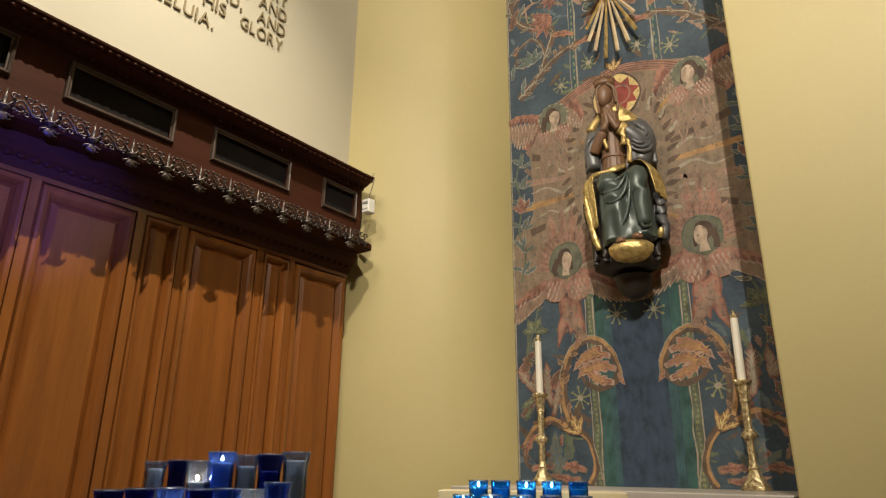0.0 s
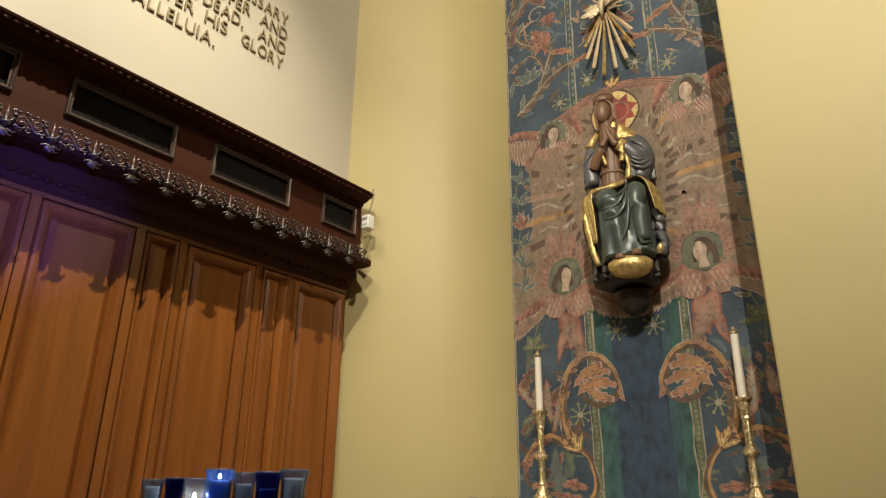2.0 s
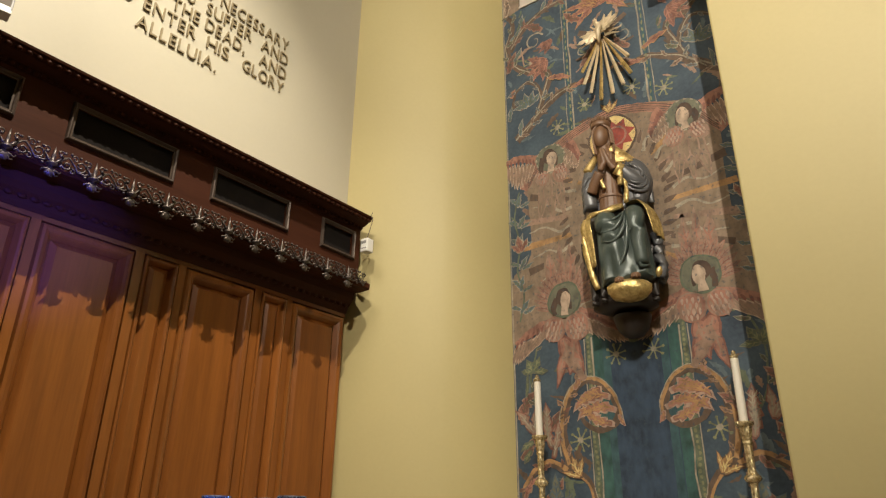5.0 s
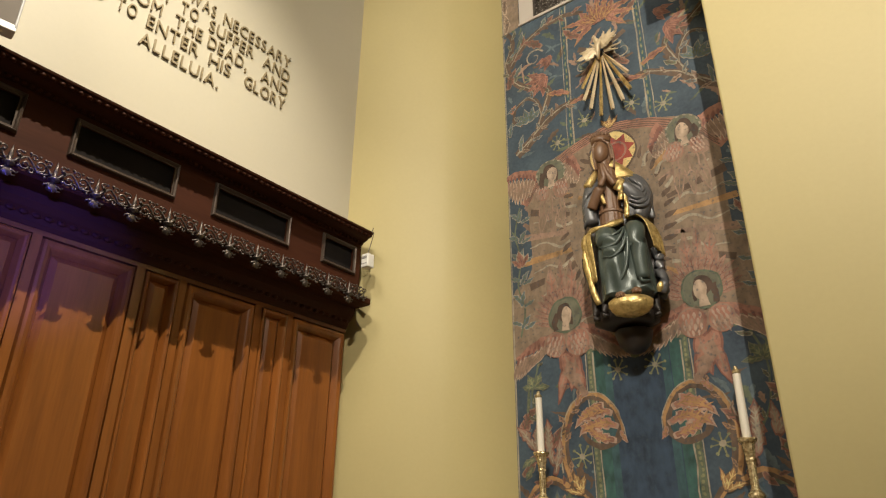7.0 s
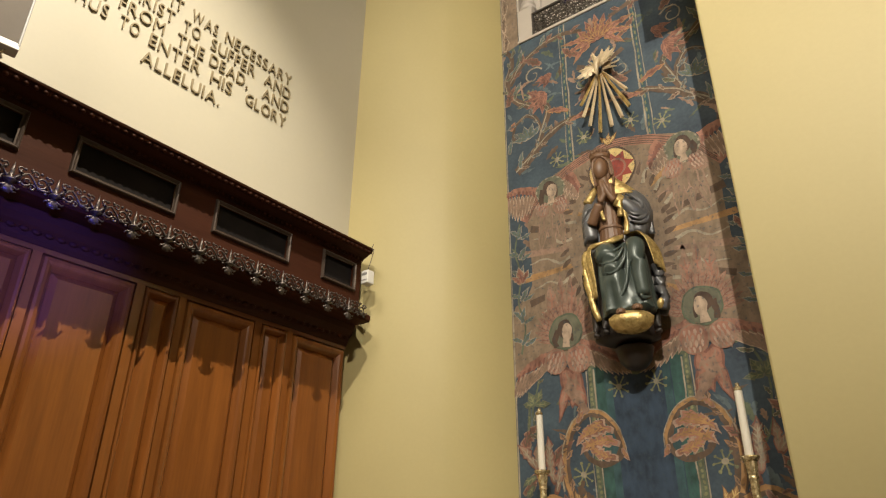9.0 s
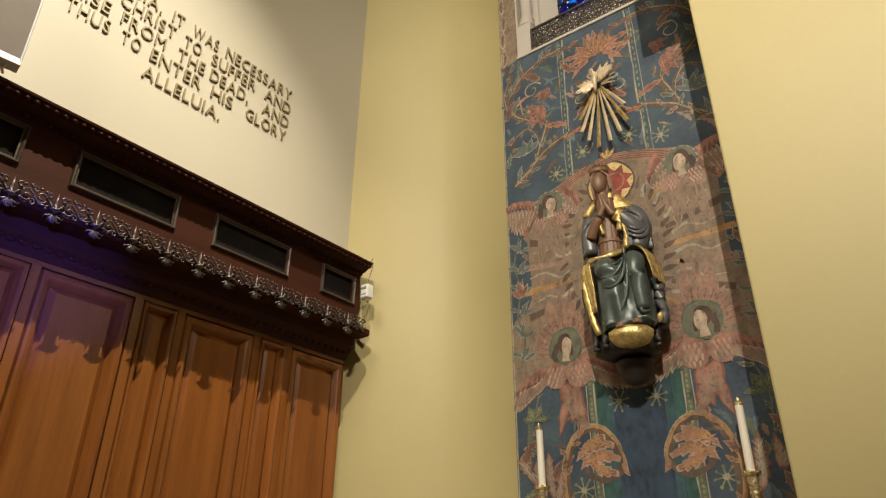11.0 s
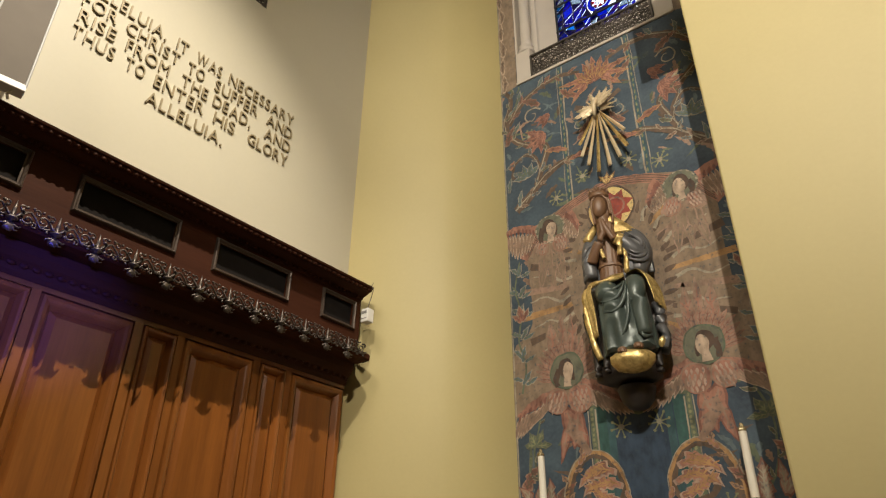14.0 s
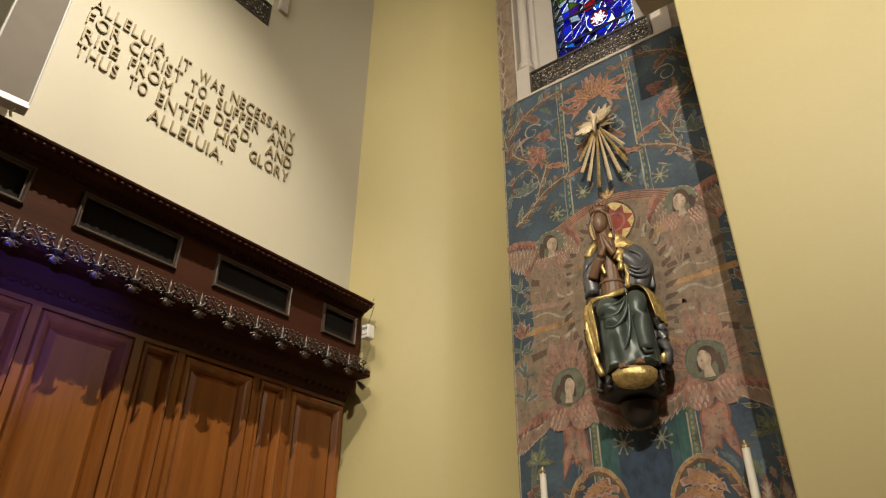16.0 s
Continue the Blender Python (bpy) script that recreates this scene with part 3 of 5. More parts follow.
# loose brushwork over the blue ground
for material in (SLATE, MOSS, UMBER, DUSK):
    p = Paint(-1)
    for i in range(75):
        u, z = rnd.uniform(-0.88, 0.88), rnd.uniform(1.45, 5.6)
        if (abs(u) < 0.36 and z < 2.65) or (abs(u) < 0.72 and 2.6 < z < 4.25):
            continue
        p.leaf(u, z, rnd.uniform(0, 360), rnd.uniform(0.07, 0.19), rnd.uniform(0.02, 0.055), 3, rnd.uniform(-60, 60))
    tagged(p.done("brushwork", material), kind="stuff")

# lower panel: deep blue field, teal bands, beaded border lines
p = Paint(0)
p.poly([(-0.20, 1.40), (0.22, 1.40), (0.22, 2.60), (-0.20, 2.60)])
p.done("painted_field", DEEP)
for flip in (False, True):
    p = Paint(0, flip)
    p.strip([(-0.305, 1.40), (-0.305, 2.62)], [(-0.20, 1.40), (-0.20, 2.62)])
    p.done("painted_band", TEAL)
    p = Paint(1, flip)
    p.strip([(-0.215, 1.40), (-0.215, 2.61)], [(-0.165, 1.40), (-0.165, 2.61)])
    p.done("band_edge", SEA)
    p = Paint(1, flip)
    p.strip([(-0.335, 1.40), (-0.335, 2.62)], [(-0.295, 1.40), (-0.295, 2.62)])
    p.done("border_line", MOSS)
    p = Paint(2, flip)
    for i in range(38):
        p.disc(-0.315, 1.42 + 0.032 * i, 0.0095, 0.0115, 8)
    tagged(p.done("beading", LIME), kind="stuff")
    p = Paint(2, flip)
    p.stroke([(-0.290, 1.40), (-0.288, 2.0), (-0.290, 2.6)], 0.010)
    p.stroke([(-0.345, 1.40), (-0.343, 2.0), (-0.345, 2.6)], 0.007)
    p.done("border_edge", CHALK)
    # great acanthus volutes
    p = Paint(3, flip)
    p.stroke([(-0.50, 1.80), (-0.535, 1.95), (-0.525, 2.12), (-0.46, 2.26), (-0.34, 2.325), (-0.22, 2.27), (-0.155, 2.16), (-0.165, 2.05), (-0.26, 2.00), (-0.37, 2.04), (-0.41, 2.12)], 0.072, 0.03)
    p.stroke([(-0.38, 1.41), (-0.33, 1.52), (-0.36, 1.66), (-0.45, 1.76), (-0.56, 1.79)], 0.040, 0.03)
    p.stroke([(-0.52, 1.76), (-0.64, 1.81), (-0.76, 1.76), (-0.84, 1.64), (-0.83, 1.53), (-0.74, 1.50)], 0.055, 0.02)
    p.done("acanthus_stem", UMBER)
    p = Paint(4, flip)
    p.stroke([(-0.51, 1.80), (-0.545, 1.95), (-0.535, 2.12), (-0.465, 2.27), (-0.34, 2.335), (-0.22, 2.285), (-0.145, 2.17), (-0.135, 2.06)], 0.030, 0.018)
    p.stroke([(-0.39, 1.42), (-0.345, 1.52), (-0.375, 1.66), (-0.46, 1.75)], 0.022, 0.015)
    p.stroke([(-0.52, 1.77), (-0.64, 1.825), (-0.765, 1.77), (-0.85, 1.65)], 0.03, 0.02)
    p.done("stem_light", OCHRE)
    p = Paint(5, flip)
    p.stroke([(-0.56, 1.85), (-0.562, 1.98), (-0.548, 2.13), (-0.47, 2.285), (-0.34, 2.35), (-0.215, 2.30), (-0.135, 2.18), (-0.118, 2.05)], 0.009, 0.006)
    p.stroke([(-0.30, 1.44), (-0.31, 1.55), (-0.34, 1.66)], 0.007)
    p.done("stem_edge", CHALK)
    outlined_leaves("acanthus_leaf", [(-0.19, 2.20, 160, 0.30, 0.10, 5, 75), (-0.16, 2.11, 150, 0.30, 0.10, 5, 80), (-0.18, 2.03, 170, 0.26, 0.085, 5, -45), (-0.24, 2.26, 185, 0.22, 0.07, 4, 55), (-0.30, 2.14, 210, 0.13, 0.06, 3, -60),
                                      (-0.44, 2.27, 60, 0.10, 0.05, 2, -30), (-0.36, 2.32, 100, 0.09, 0.05, 2, 30), (-0.15, 2.09, 290, 0.09, 0.045, 2, 25)], PINK, BLUSH, 5, flip, OCHRE)
    outlined_leaves("low_leaf", [(-0.60, 1.46, 95, 0.30, 0.11, 4, -8), (-0.60, 1.50, 45, 0.17, 0.07, 3, 10), (-0.61, 1.50, 140, 0.18, 0.07, 3, -10)], LICHEN, SLATE, 5, flip, SLATE)
    outlined_leaves("low_bloom", [(-0.80, 1.50, 20, 0.22, 0.07, 3, -30), (-0.40, 1.50, 160, 0.20, 0.08, 3, 30), (-0.44, 1.45, 185, 0.24, 0.07, 3, -25), (-0.84, 1.58, 75, 0.20, 0.06, 3, -40)], PINK, TAUPE, 5, flip, ROSE)
    outlined_leaves("orange_bloom", [(-0.43, 1.72, 120, 0.15, 0.075, 2, -12), (-0.43, 1.72, 155, 0.14, 0.05, 2, 20), (-0.43, 1.72, 90, 0.13, 0.05, 2, -20)], OCHRE, UMBER, 6, flip, GOLD_PAINT)
    outlined_leaves("lily", [(-0.74, 2.00, 125, 0.24, 0.085, 2, 15), (-0.74, 2.00, 95, 0.20, 0.07, 2, -15), (-0.66, 1.95, 80, 0.26, 0.10, 4, 20), (-0.62, 1.90, 110, 0.22, 0.08, 3, -20), (-0.62, 1.84, 70, 0.26, 0.07, 3, 15)], DUSK, ROSE, 5, flip, CHALK)
    outlined_leaves("side_leaf", [(-0.76, 1.95, 200, 0.12, 0.06, 2, 20), (-0.78, 1.90, 235, 0.11, 0.06, 2, 10), (-0.74, 2.42, 60, 0.12, 0.07, 2, 0), (-0.74, 2.42, 120, 0.12, 0.07, 2, 0), (-0.74, 2.42, 0, 0.12, 0.06, 2, 0), (-0.74, 2.42, 170, 0.10, 0.06, 2, 0),
                                  (-0.80, 2.25, 80, 0.18, 0.03, 0, 10)], MOSS, LICHEN, 5, flip, LIME)
    # side border leaves further up
    side = []
    for i in range(6):
        z = 2.86 + 0.17 * i
        side += [(-0.82, z, 60 + 20 * (i % 2), 0.13, 0.055, 2, -20), (-0.82, z + 0.03, 150 - 25 * (i % 2), 0.10, 0.05, 2, 20), (-0.80, z, 10, 0.11, 0.045, 2, 25)]
    outlined_leaves("border_leaf", side, SLATE, CHALK, 2, flip, MOSS)
    p = Paint(2, flip)
    p.stroke([(-0.83, 2.80), (-0.79, 3.0), (-0.84, 3.2), (-0.80, 3.4), (-0.85, 3.6), (-0.80, 3.85)], 0.014)
    p.stroke([(-0.68, 2.05), (-0.74, 2.2), (-0.76, 2.4), (-0.70, 2.6)], 0.014)
    p.done("border_stem", MOSS)
    outlined_leaves("border_bloom", [(-0.80, 3.34, 100, 0.15, 0.08, 2, 0), (-0.80, 3.34, 60, 0.12, 0.06, 2, 0), (-0.80, 3.34, 140, 0.12, 0.06, 2, 0)], PINK, CHALK, 5, flip, ROSE)

for u, z, r in ((-0.125, 2.47, 0.066), (0.12, 2.475, 0.066), (-0.415, 1.95, 0.066), (0.455, 1.97, 0.066), (-0.195, 4.42, 0.055), (0.18, 4.42, 0.06), (-0.43, 4.31, 0.055), (0.41, 4.32, 0.06), (-0.64, 5.02, 0.06), (0.62, 5.02, 0.06)):
    star(u, z, r)

# the brown glory behind the statue, its scalloped ends, rays and flames
p = Paint(0)
p.poly(smooth([(-0.90, 2.62), (-0.60, 2.70), (-0.33, 2.62), (-0.14, 2.63), (0.0, 2.545), (0.14, 2.63), (0.33, 2.62), (0.60, 2.70), (0.90, 2.62), (0.90, 3.1), (0.72, 3.3), (0.72, 3.9), (0.62, 4.10), (0.36, 4.22), (0.0, 4.29), (-0.36, 4.22), (-0.62, 4.10),
               (-0.72, 3.9), (-0.72, 3.3), (-0.90, 3.1), (-0.90, 2.62)], 4))
p.done("painted_glory", TAUPE)
p = Paint(1)
p.stroke([(-0.33, 2.615), (-0.14, 2.625), (0.0, 2.54), (0.14, 2.625), (0.33, 2.615)], 0.022)
p.done("scalloped_edge", MOSS)
p = Paint(2)
p.stroke([(-0.76, 3.85), (-0.62, 4.02), (-0.40, 4.155), (-0.2, 4.235), (0.0, 4.265), (0.2, 4.235), (0.40, 4.155), (0.62, 4.02), (0.76, 3.85)], 0.075)
p.done("painted_arch", PINK)
for d in (-0.026, -0.010, 0.008, 0.028):
    p = Paint(3)
    p.stroke([(-0.72, 3.88 + d), (-0.60, 4.03 + d), (-0.40, 4.155 + d), (-0.2, 4.235 + d), (0.0, 4.265 + d), (0.2, 4.235 + d), (0.40, 4.155 + d), (0.60, 4.03 + d), (0.72, 3.88 + d)], 0.007)
    p.done("arch_line", UMBER)
for k in range(24):
    a = radians(15 * k + 4)
    ca, sa = math.cos(a), math.sin(a)
    if abs(sa) > 0.80:
        continue
    u0, z0, u1, z1 = 0.36 * ca, 3.42 + 0.52 * sa, 0.78 * ca, 3.42 + 0.80 * sa
    p, s = Paint(1), Paint(2)
    p.stroke([(u0, z0), (u1, z1)], 0.030, 0.055)
    p.done("painted_ray", OCHRE if k % 3 == 0 else UMBER if k % 3 == 1 else DUSK)
    a2 = a + 0.13
    s.stroke([(0.38 * math.cos(a2), 3.42 + 0.54 * math.sin(a2)), (0.48 * math.cos(a2 + 0.05), 3.42 + 0.63 * math.sin(a2 + 0.05)), (0.58 * math.cos(a2 - 0.03), 3.42 + 0.70 * math.sin(a2 - 0.03)), (0.72 * math.cos(a2), 3.42 + 0.80 * math.sin(a2))], 0.026, 0.008)
    s.done("ray_cloud", CHALK)
p = Paint(2)
for k in range(44):
    a = 2 * math.pi * k / 44
    p.leaf(-0.04 + 0.345 * math.cos(a), 3.52 + 0.56 * math.sin(a), math.degrees(a) + 30, 0.10, 0.04)
tagged(p.done("flame_fringe", UMBER), kind="stuff")
p = Paint(1)
p.disc(-0.04, 3.52, 0.335, 0.56, 40)
p.done("inner_glow", TAUPE)
p = Paint(2)
p.ring(-0.04, 3.52, 0.35, 0.045, 44, rz=1.62)
p.done("glow_rim", TAUPE)


def wing(name, u0, z0, u1, z1, drop, n, ang, layer, flip):
    """A bar of red coverts with pale quills hanging from it."""
    outlined_leaves(name, [(u0 + (u1 - u0) * (k + 0.4) / n, z0 + (z1 - z0) * (k + 0.4) / n - 0.01, ang + 3 * (k - n / 2), drop * (0.75 + 0.3 * math.sin(math.pi * (k + 0.6) / n)), 0.042, 0, 6) for k in range(n)], DUSK, SKIN, layer, flip, TAUPE)
    p = Paint(layer + 3, flip)
    p.stroke([(u0, z0), ((u0 + u1) / 2, (z0 + z1) / 2 + 0.035), (u1, z1)], 0.085, 0.04)
    p.done("covert_band", PINK)
    p = Paint(layer + 4, flip)
    for k in range(8):
        t = (k + 0.5) / 8
        p.leaf(u0 + (u1 - u0) * t, z0 + (z1 - z0) * t + 0.03 * math.sin(math.pi * t), ang + 15, 0.06, 0.022)
    tagged(p.done("down", ROSE), kind="stuff")


def winged_figure(u, z, r, flip, low):
    """A plain winged form: halo, hair, blank oval, wings and robe."""
    if low:
        outlined_leaves("plume", [(u - 0.075, z + 0.06, 97, 0.36, 0.13, 0, -6), (u + 0.055, z + 0.06, 86, 0.38, 0.13, 0, 4), (u - 0.01, z + 0.08, 91, 0.40, 0.10, 0, 0)], DUSK, TAUPE, 1, flip, PINK)
        outlined_leaves("flame", [(u + 0.9 * r * math.cos(radians(a)), z + 0.9 * r * math.sin(radians(a)), a + (90 - a) * 0.35, 0.14, 0.045, 0, 10) for a in range(-20, 205, 16)], DUSK, PINK, 3, flip, ROSE)
        wing("quill", u - 0.06, z - 0.15, u - 0.40, z - 0.27, 0.20, 9, 232, 3, flip)
        wing("quill", u + 0.10, z - 0.11, u + 0.37, z - 0.26, 0.17, 9, 298, 3, flip)
        outlined_leaves("robe", [(u - 0.04, z - 0.26, 292, 0.34, 0.17, 0, 14), (u + 0.06, z - 0.28, 262, 0.26, 0.13, 0, -6), (u - 0.02, z - 0.34, 258, 0.28, 0.08, 0, -6)], PINK, ROSE, 6, flip, DUSK)
        p = Paint(9, flip)
        p.stroke([(u - 0.02, z - 0.38), (u + 0.05, z - 0.47), (u + 0.12, z - 0.57)], 0.085, 0.035)
        p.done("drapery", DUSK)
    else:
        wing("quill", u - 0.13, z + 0.03, u - 0.40, z + 0.08, 0.22, 8, 262, 3, flip)
        wing("quill", u + 0.14, z + 0.10, u + 0.24, z - 0.06, 0.13, 6, 250, 3, flip)
        outlined_leaves("robe", [(u + 0.045 * k, z - 0.10, 268 + 7 * k, 0.42, 0.10, 0, 3 * k) for k in (-1, 0, 1)], TAUPE, DUSK, 6, flip, DUSK)
    for s, w in ((-1, 0.085 if low else 0.06), (1, 0.095 if low else 0.07)):
        p = Paint(9, flip)
        p.disc(u + s * (0.085 if low else 0.075), z - (0.20 if low else 0.145), w, w * 1.1, 18)
        p.done("folded_wing", PINK)
        p = Paint(10, flip)
        p.ring(u + s * (0.085 if low else 0.075), z - (0.20 if low else 0.145), w, 0.010, 18)
        p.done("wing_edge", DUSK)
    p = Paint(11, flip)
    for k in range(5):
        for s in (-1, 1):
            p.leaf(u + s * (0.03 + 0.027 * k), z - (0.19 if low else 0.13) - 0.012 * (k % 2), 270 + 12 * s, 0.07, 0.024)
    tagged(p.done("down", DUSK), kind="stuff")
    p = Paint(12, flip)
    drop_z, size = (0.20, 0.034) if low else (0.145, 0.026)
    for s in (-1, 1):
        for row in range(4):
            for k in range(4 - row % 2):
                p.leaf(u + s * 0.085 + (k - 1.5 + 0.5 * (row % 2)) * size * 0.95, z - drop_z + 0.055 - row * size * 1.05, 262 + 10 * s, size * 1.25, size * 0.55)
    tagged(p.done("feathering", BLUSH), kind="stuff")
    p = Paint(8, flip)
    p.disc(u, z, r, n=30)
    p.done("halo", LICHEN)
    p = Paint(9, flip)
    p.ring(u, z, r, 0.012, 30, gaps=not low)
    p.done("halo_rim", MOSS if low else CHALK)
    p = Paint(10, flip)
    p.disc(u - 0.008, z + 0.022, 0.056, 0.068)
    p.stroke([(u - 0.06, z + 0.02), (u - 0.082, z - 0.05), (u - 0.072, z - 0.10)], 0.05, 0.03)
    p.stroke([(u + 0.035, z + 0.03), (u + 0.05, z - 0.03), (u + 0.045, z - 0.07)], 0.03, 0.02)
    p.done("hair", HAIR)
    p = Paint(11, flip)
    p.disc(u + 0.010, z - 0.004, 0.043, 0.062)
    p.stroke([(u, z - 0.05), (u - 0.002, z - 0.11)], 0.042, 0.06)
    p.done("blank_oval", SKIN)


for flip in (False, True):
    winged_figure(-0.47, 2.90, 0.13, flip, True)
    winged_figure(-0.51, 4.05, 0.125, flip, False)

HALO_U, HALO_Z = -0.005, 4.054
# halo with the red star behind the statue's head
p = Paint(12)
p.disc(HALO_U, HALO_Z, 0.185, n=40)
p.done("great_halo", GOLD_PAINT)
p = Paint(13)
p.ring(HALO_U, HALO_Z, 0.187, 0.014, 40)
p.done("halo_rim", UMBER)
p = Paint(13)
pts = []
for k in range(16):
    r = 0.150 if k % 2 == 0 else 0.095
    pts.append((HALO_U + 0.03 + r * math.cos(math.pi * k / 8 + 0.2), HALO_Z + r * math.sin(math.pi * k / 8 + 0.2)))
p.poly(pts)
p.done("halo_star", RED)
p = Paint(14)
p.ring(HALO_U + 0.03, HALO_Z, 0.085, 0.018, 12)
p.done("halo_ring", PINK)

# upper field: beaded stripes, vines, blooms
for flip in (False, True):
    p = Paint(1, flip)
    p.stroke([(-0.295, 4.24), (-0.29, 4.8), (-0.285, 5.3), (-0.28, 5.62)], 0.012)
    p.stroke([(-0.345, 4.22), (-0.34, 4.8), (-0.335, 5.3), (-0.33, 5.62)], 0.006)
    p.done("stripe", CHALK)
    p = Paint(1, flip)
    p.stroke([(-0.318, 4.24), (-0.315, 4.8), (-0.31, 5.3), (-0.305, 5.62)], 0.022)
    p.done("stripe_ground", SEA)
    p = Paint(2, flip)
    for i in range(22):
        p.disc(-0.313, 4.27 + 0.062 * i, 0.007, 0.02, 8)
    tagged(p.done("beading", LIME), kind="stuff")
    p = Paint(2, flip)
    p.stroke([(-0.80, 4.32), (-0.66, 4.42), (-0.50, 4.55), (-0.30, 4.64), (-0.08, 4.60)], 0.085, 0.032)
    p.stroke([(-0.70, 4.36), (-0.58, 4.52), (-0.56, 4.70), (-0.66, 4.83), (-0.79, 4.78), (-0.82, 4.66), (-0.74, 4.58)], 0.048, 0.019)
    p.stroke([(-0.60, 4.50), (-0.48, 4.82), (-0.66, 4.93), (-0.82, 5.08), (-0.86, 5.28), (-0.80, 5.48), (-0.86, 5.62)], 0.058, 0.048)
    p.stroke([(-0.84, 5.22), (-0.70, 5.40), (-0.50, 5.50), (-0.30, 5.52), (-0.12, 5.46)], 0.076, 0.032)
    p.stroke([(-0.20, 5.10), (-0.08, 5.02), (-0.12, 4.86), (-0.24, 4.86)], 0.044, 0.019)
    p.done("vine", UMBER)
    p = Paint(3, flip)
    p.stroke([(-0.81, 4.325), (-0.67, 4.43), (-0.51, 4.56), (-0.30, 4.65)], 0.014, 0.006)
    p.stroke([(-0.71, 4.37), (-0.59, 4.53), (-0.57, 4.70), (-0.665, 4.84), (-0.80, 4.785)], 0.008, 0.005)
    p.stroke([(-0.61, 4.51), (-0.49, 4.83), (-0.67, 4.945), (-0.835, 5.09), (-0.875, 5.28), (-0.815, 5.48)], 0.010, 0.007)
    p.stroke([(-0.83, 5.24), (-0.69, 5.415), (-0.50, 5.515), (-0.30, 5.535)], 0.011, 0.006)
    p.curl(-0.60, 5.22, 0.09, 20, 1.2, 0.016)
    p.curl(-0.17, 4.93, 0.08, 90, 1.1, 0.014, -1)
    p.done("vine_light", CHALK)
    outlined_leaves("spiral_leaf", [(-0.68, 4.60, 100 + 34 * k, 0.15, 0.065, 2, 10) for k in (-2, -1, 0, 1, 2)], SLATE, CHALK, 4, flip, MOSS)
    outlined_leaves("red_bloom", [(-0.50, 4.98, 205 + 24 * k, 0.20, 0.07, 2, 6 * k) for k in (-2, -1, 0, 1, 2)] + [(-0.44, 5.16, 215 + 26 * k, 0.15, 0.06, 2, 6 * k) for k in (-1, 0, 1)], ROSE, PINK, 4, flip, PINK)
    outlined_leaves("rust_leaf", [(-0.02, 5.36, 200 + 22 * k, 0.30, 0.08, 3, 8 * k) for k in (-1, 0, 1)] + [(-0.30, 4.72, 150, 0.22, 0.07, 3, 20), (-0.12, 4.66, 200, 0.20, 0.06, 3, -20), (-0.84, 4.74, 60, 0.10, 0.05, 2, 0)], PINK, OCHRE, 4, flip, ROSE)
    outlined_leaves("pale_leaf", [(-0.76, 4.34, 95, 0.17, 0.05, 2, -25), (-0.80, 5.10, 40, 0.15, 0.05, 2, 30), (-0.84, 5.34, 20, 0.16, 0.05, 2, 30), (-0.70, 5.42, 100, 0.14, 0.05, 2, -30), (-0.86, 4.52, 80, 0.15, 0.05, 2, 0), (-0.52, 5.5, 60, 0.12, 0.05, 2, 0)], SLATE, CHALK, 5, flip, MOSS)
    # faded scrolls beside the window
    outlined_leaves("faded_scroll", [(-0.86, 5.62 + 0.22 * k, 80 + 20 * (k % 2), 0.22, 0.075, 3, 25 - 50 * (k % 2)) for k in range(6)], TAUPE, SKIN, 3, flip, UMBER)
outlined_leaves("crown_bloom", [(0.0, 5.30, 90 + 25 * k, 0.27 - 0.02 * abs(k), 0.08, 3, -8 * k) for k in (-3, -2, -1, 0, 1, 2, 3)], ROSE, PINK, 6, False, OCHRE)
outlined_leaves("little_crest", [(0.0, 4.27, 90 + 35 * k, 0.12, 0.05, 2, 0) for k in (-1, 0, 1)], OCHRE, UMBER, 4, False, GOLD_PAINT)


def leaflets(name, path, layer, flip, body, edge, size=0.075, step=3):
    """Small leaves set alternately along a stem."""
    p = smooth(path)
    made = []
    for i in range(2, len(p) - 1, step):
        a = math.degrees(math.atan2(p[i + 1][1] - p[i - 1][1], p[i + 1][0] - p[i - 1][0]))
        s = 1 if (i // step) % 2 else -1
        k = size * rnd.uniform(0.7, 1.35)
        made.append((p[i][0], p[i][1], a + s * rnd.uniform(38, 70), k, k * 0.46, 2, -s * 25))
    outlined_leaves(name, made, body, edge, layer, flip, UMBER)


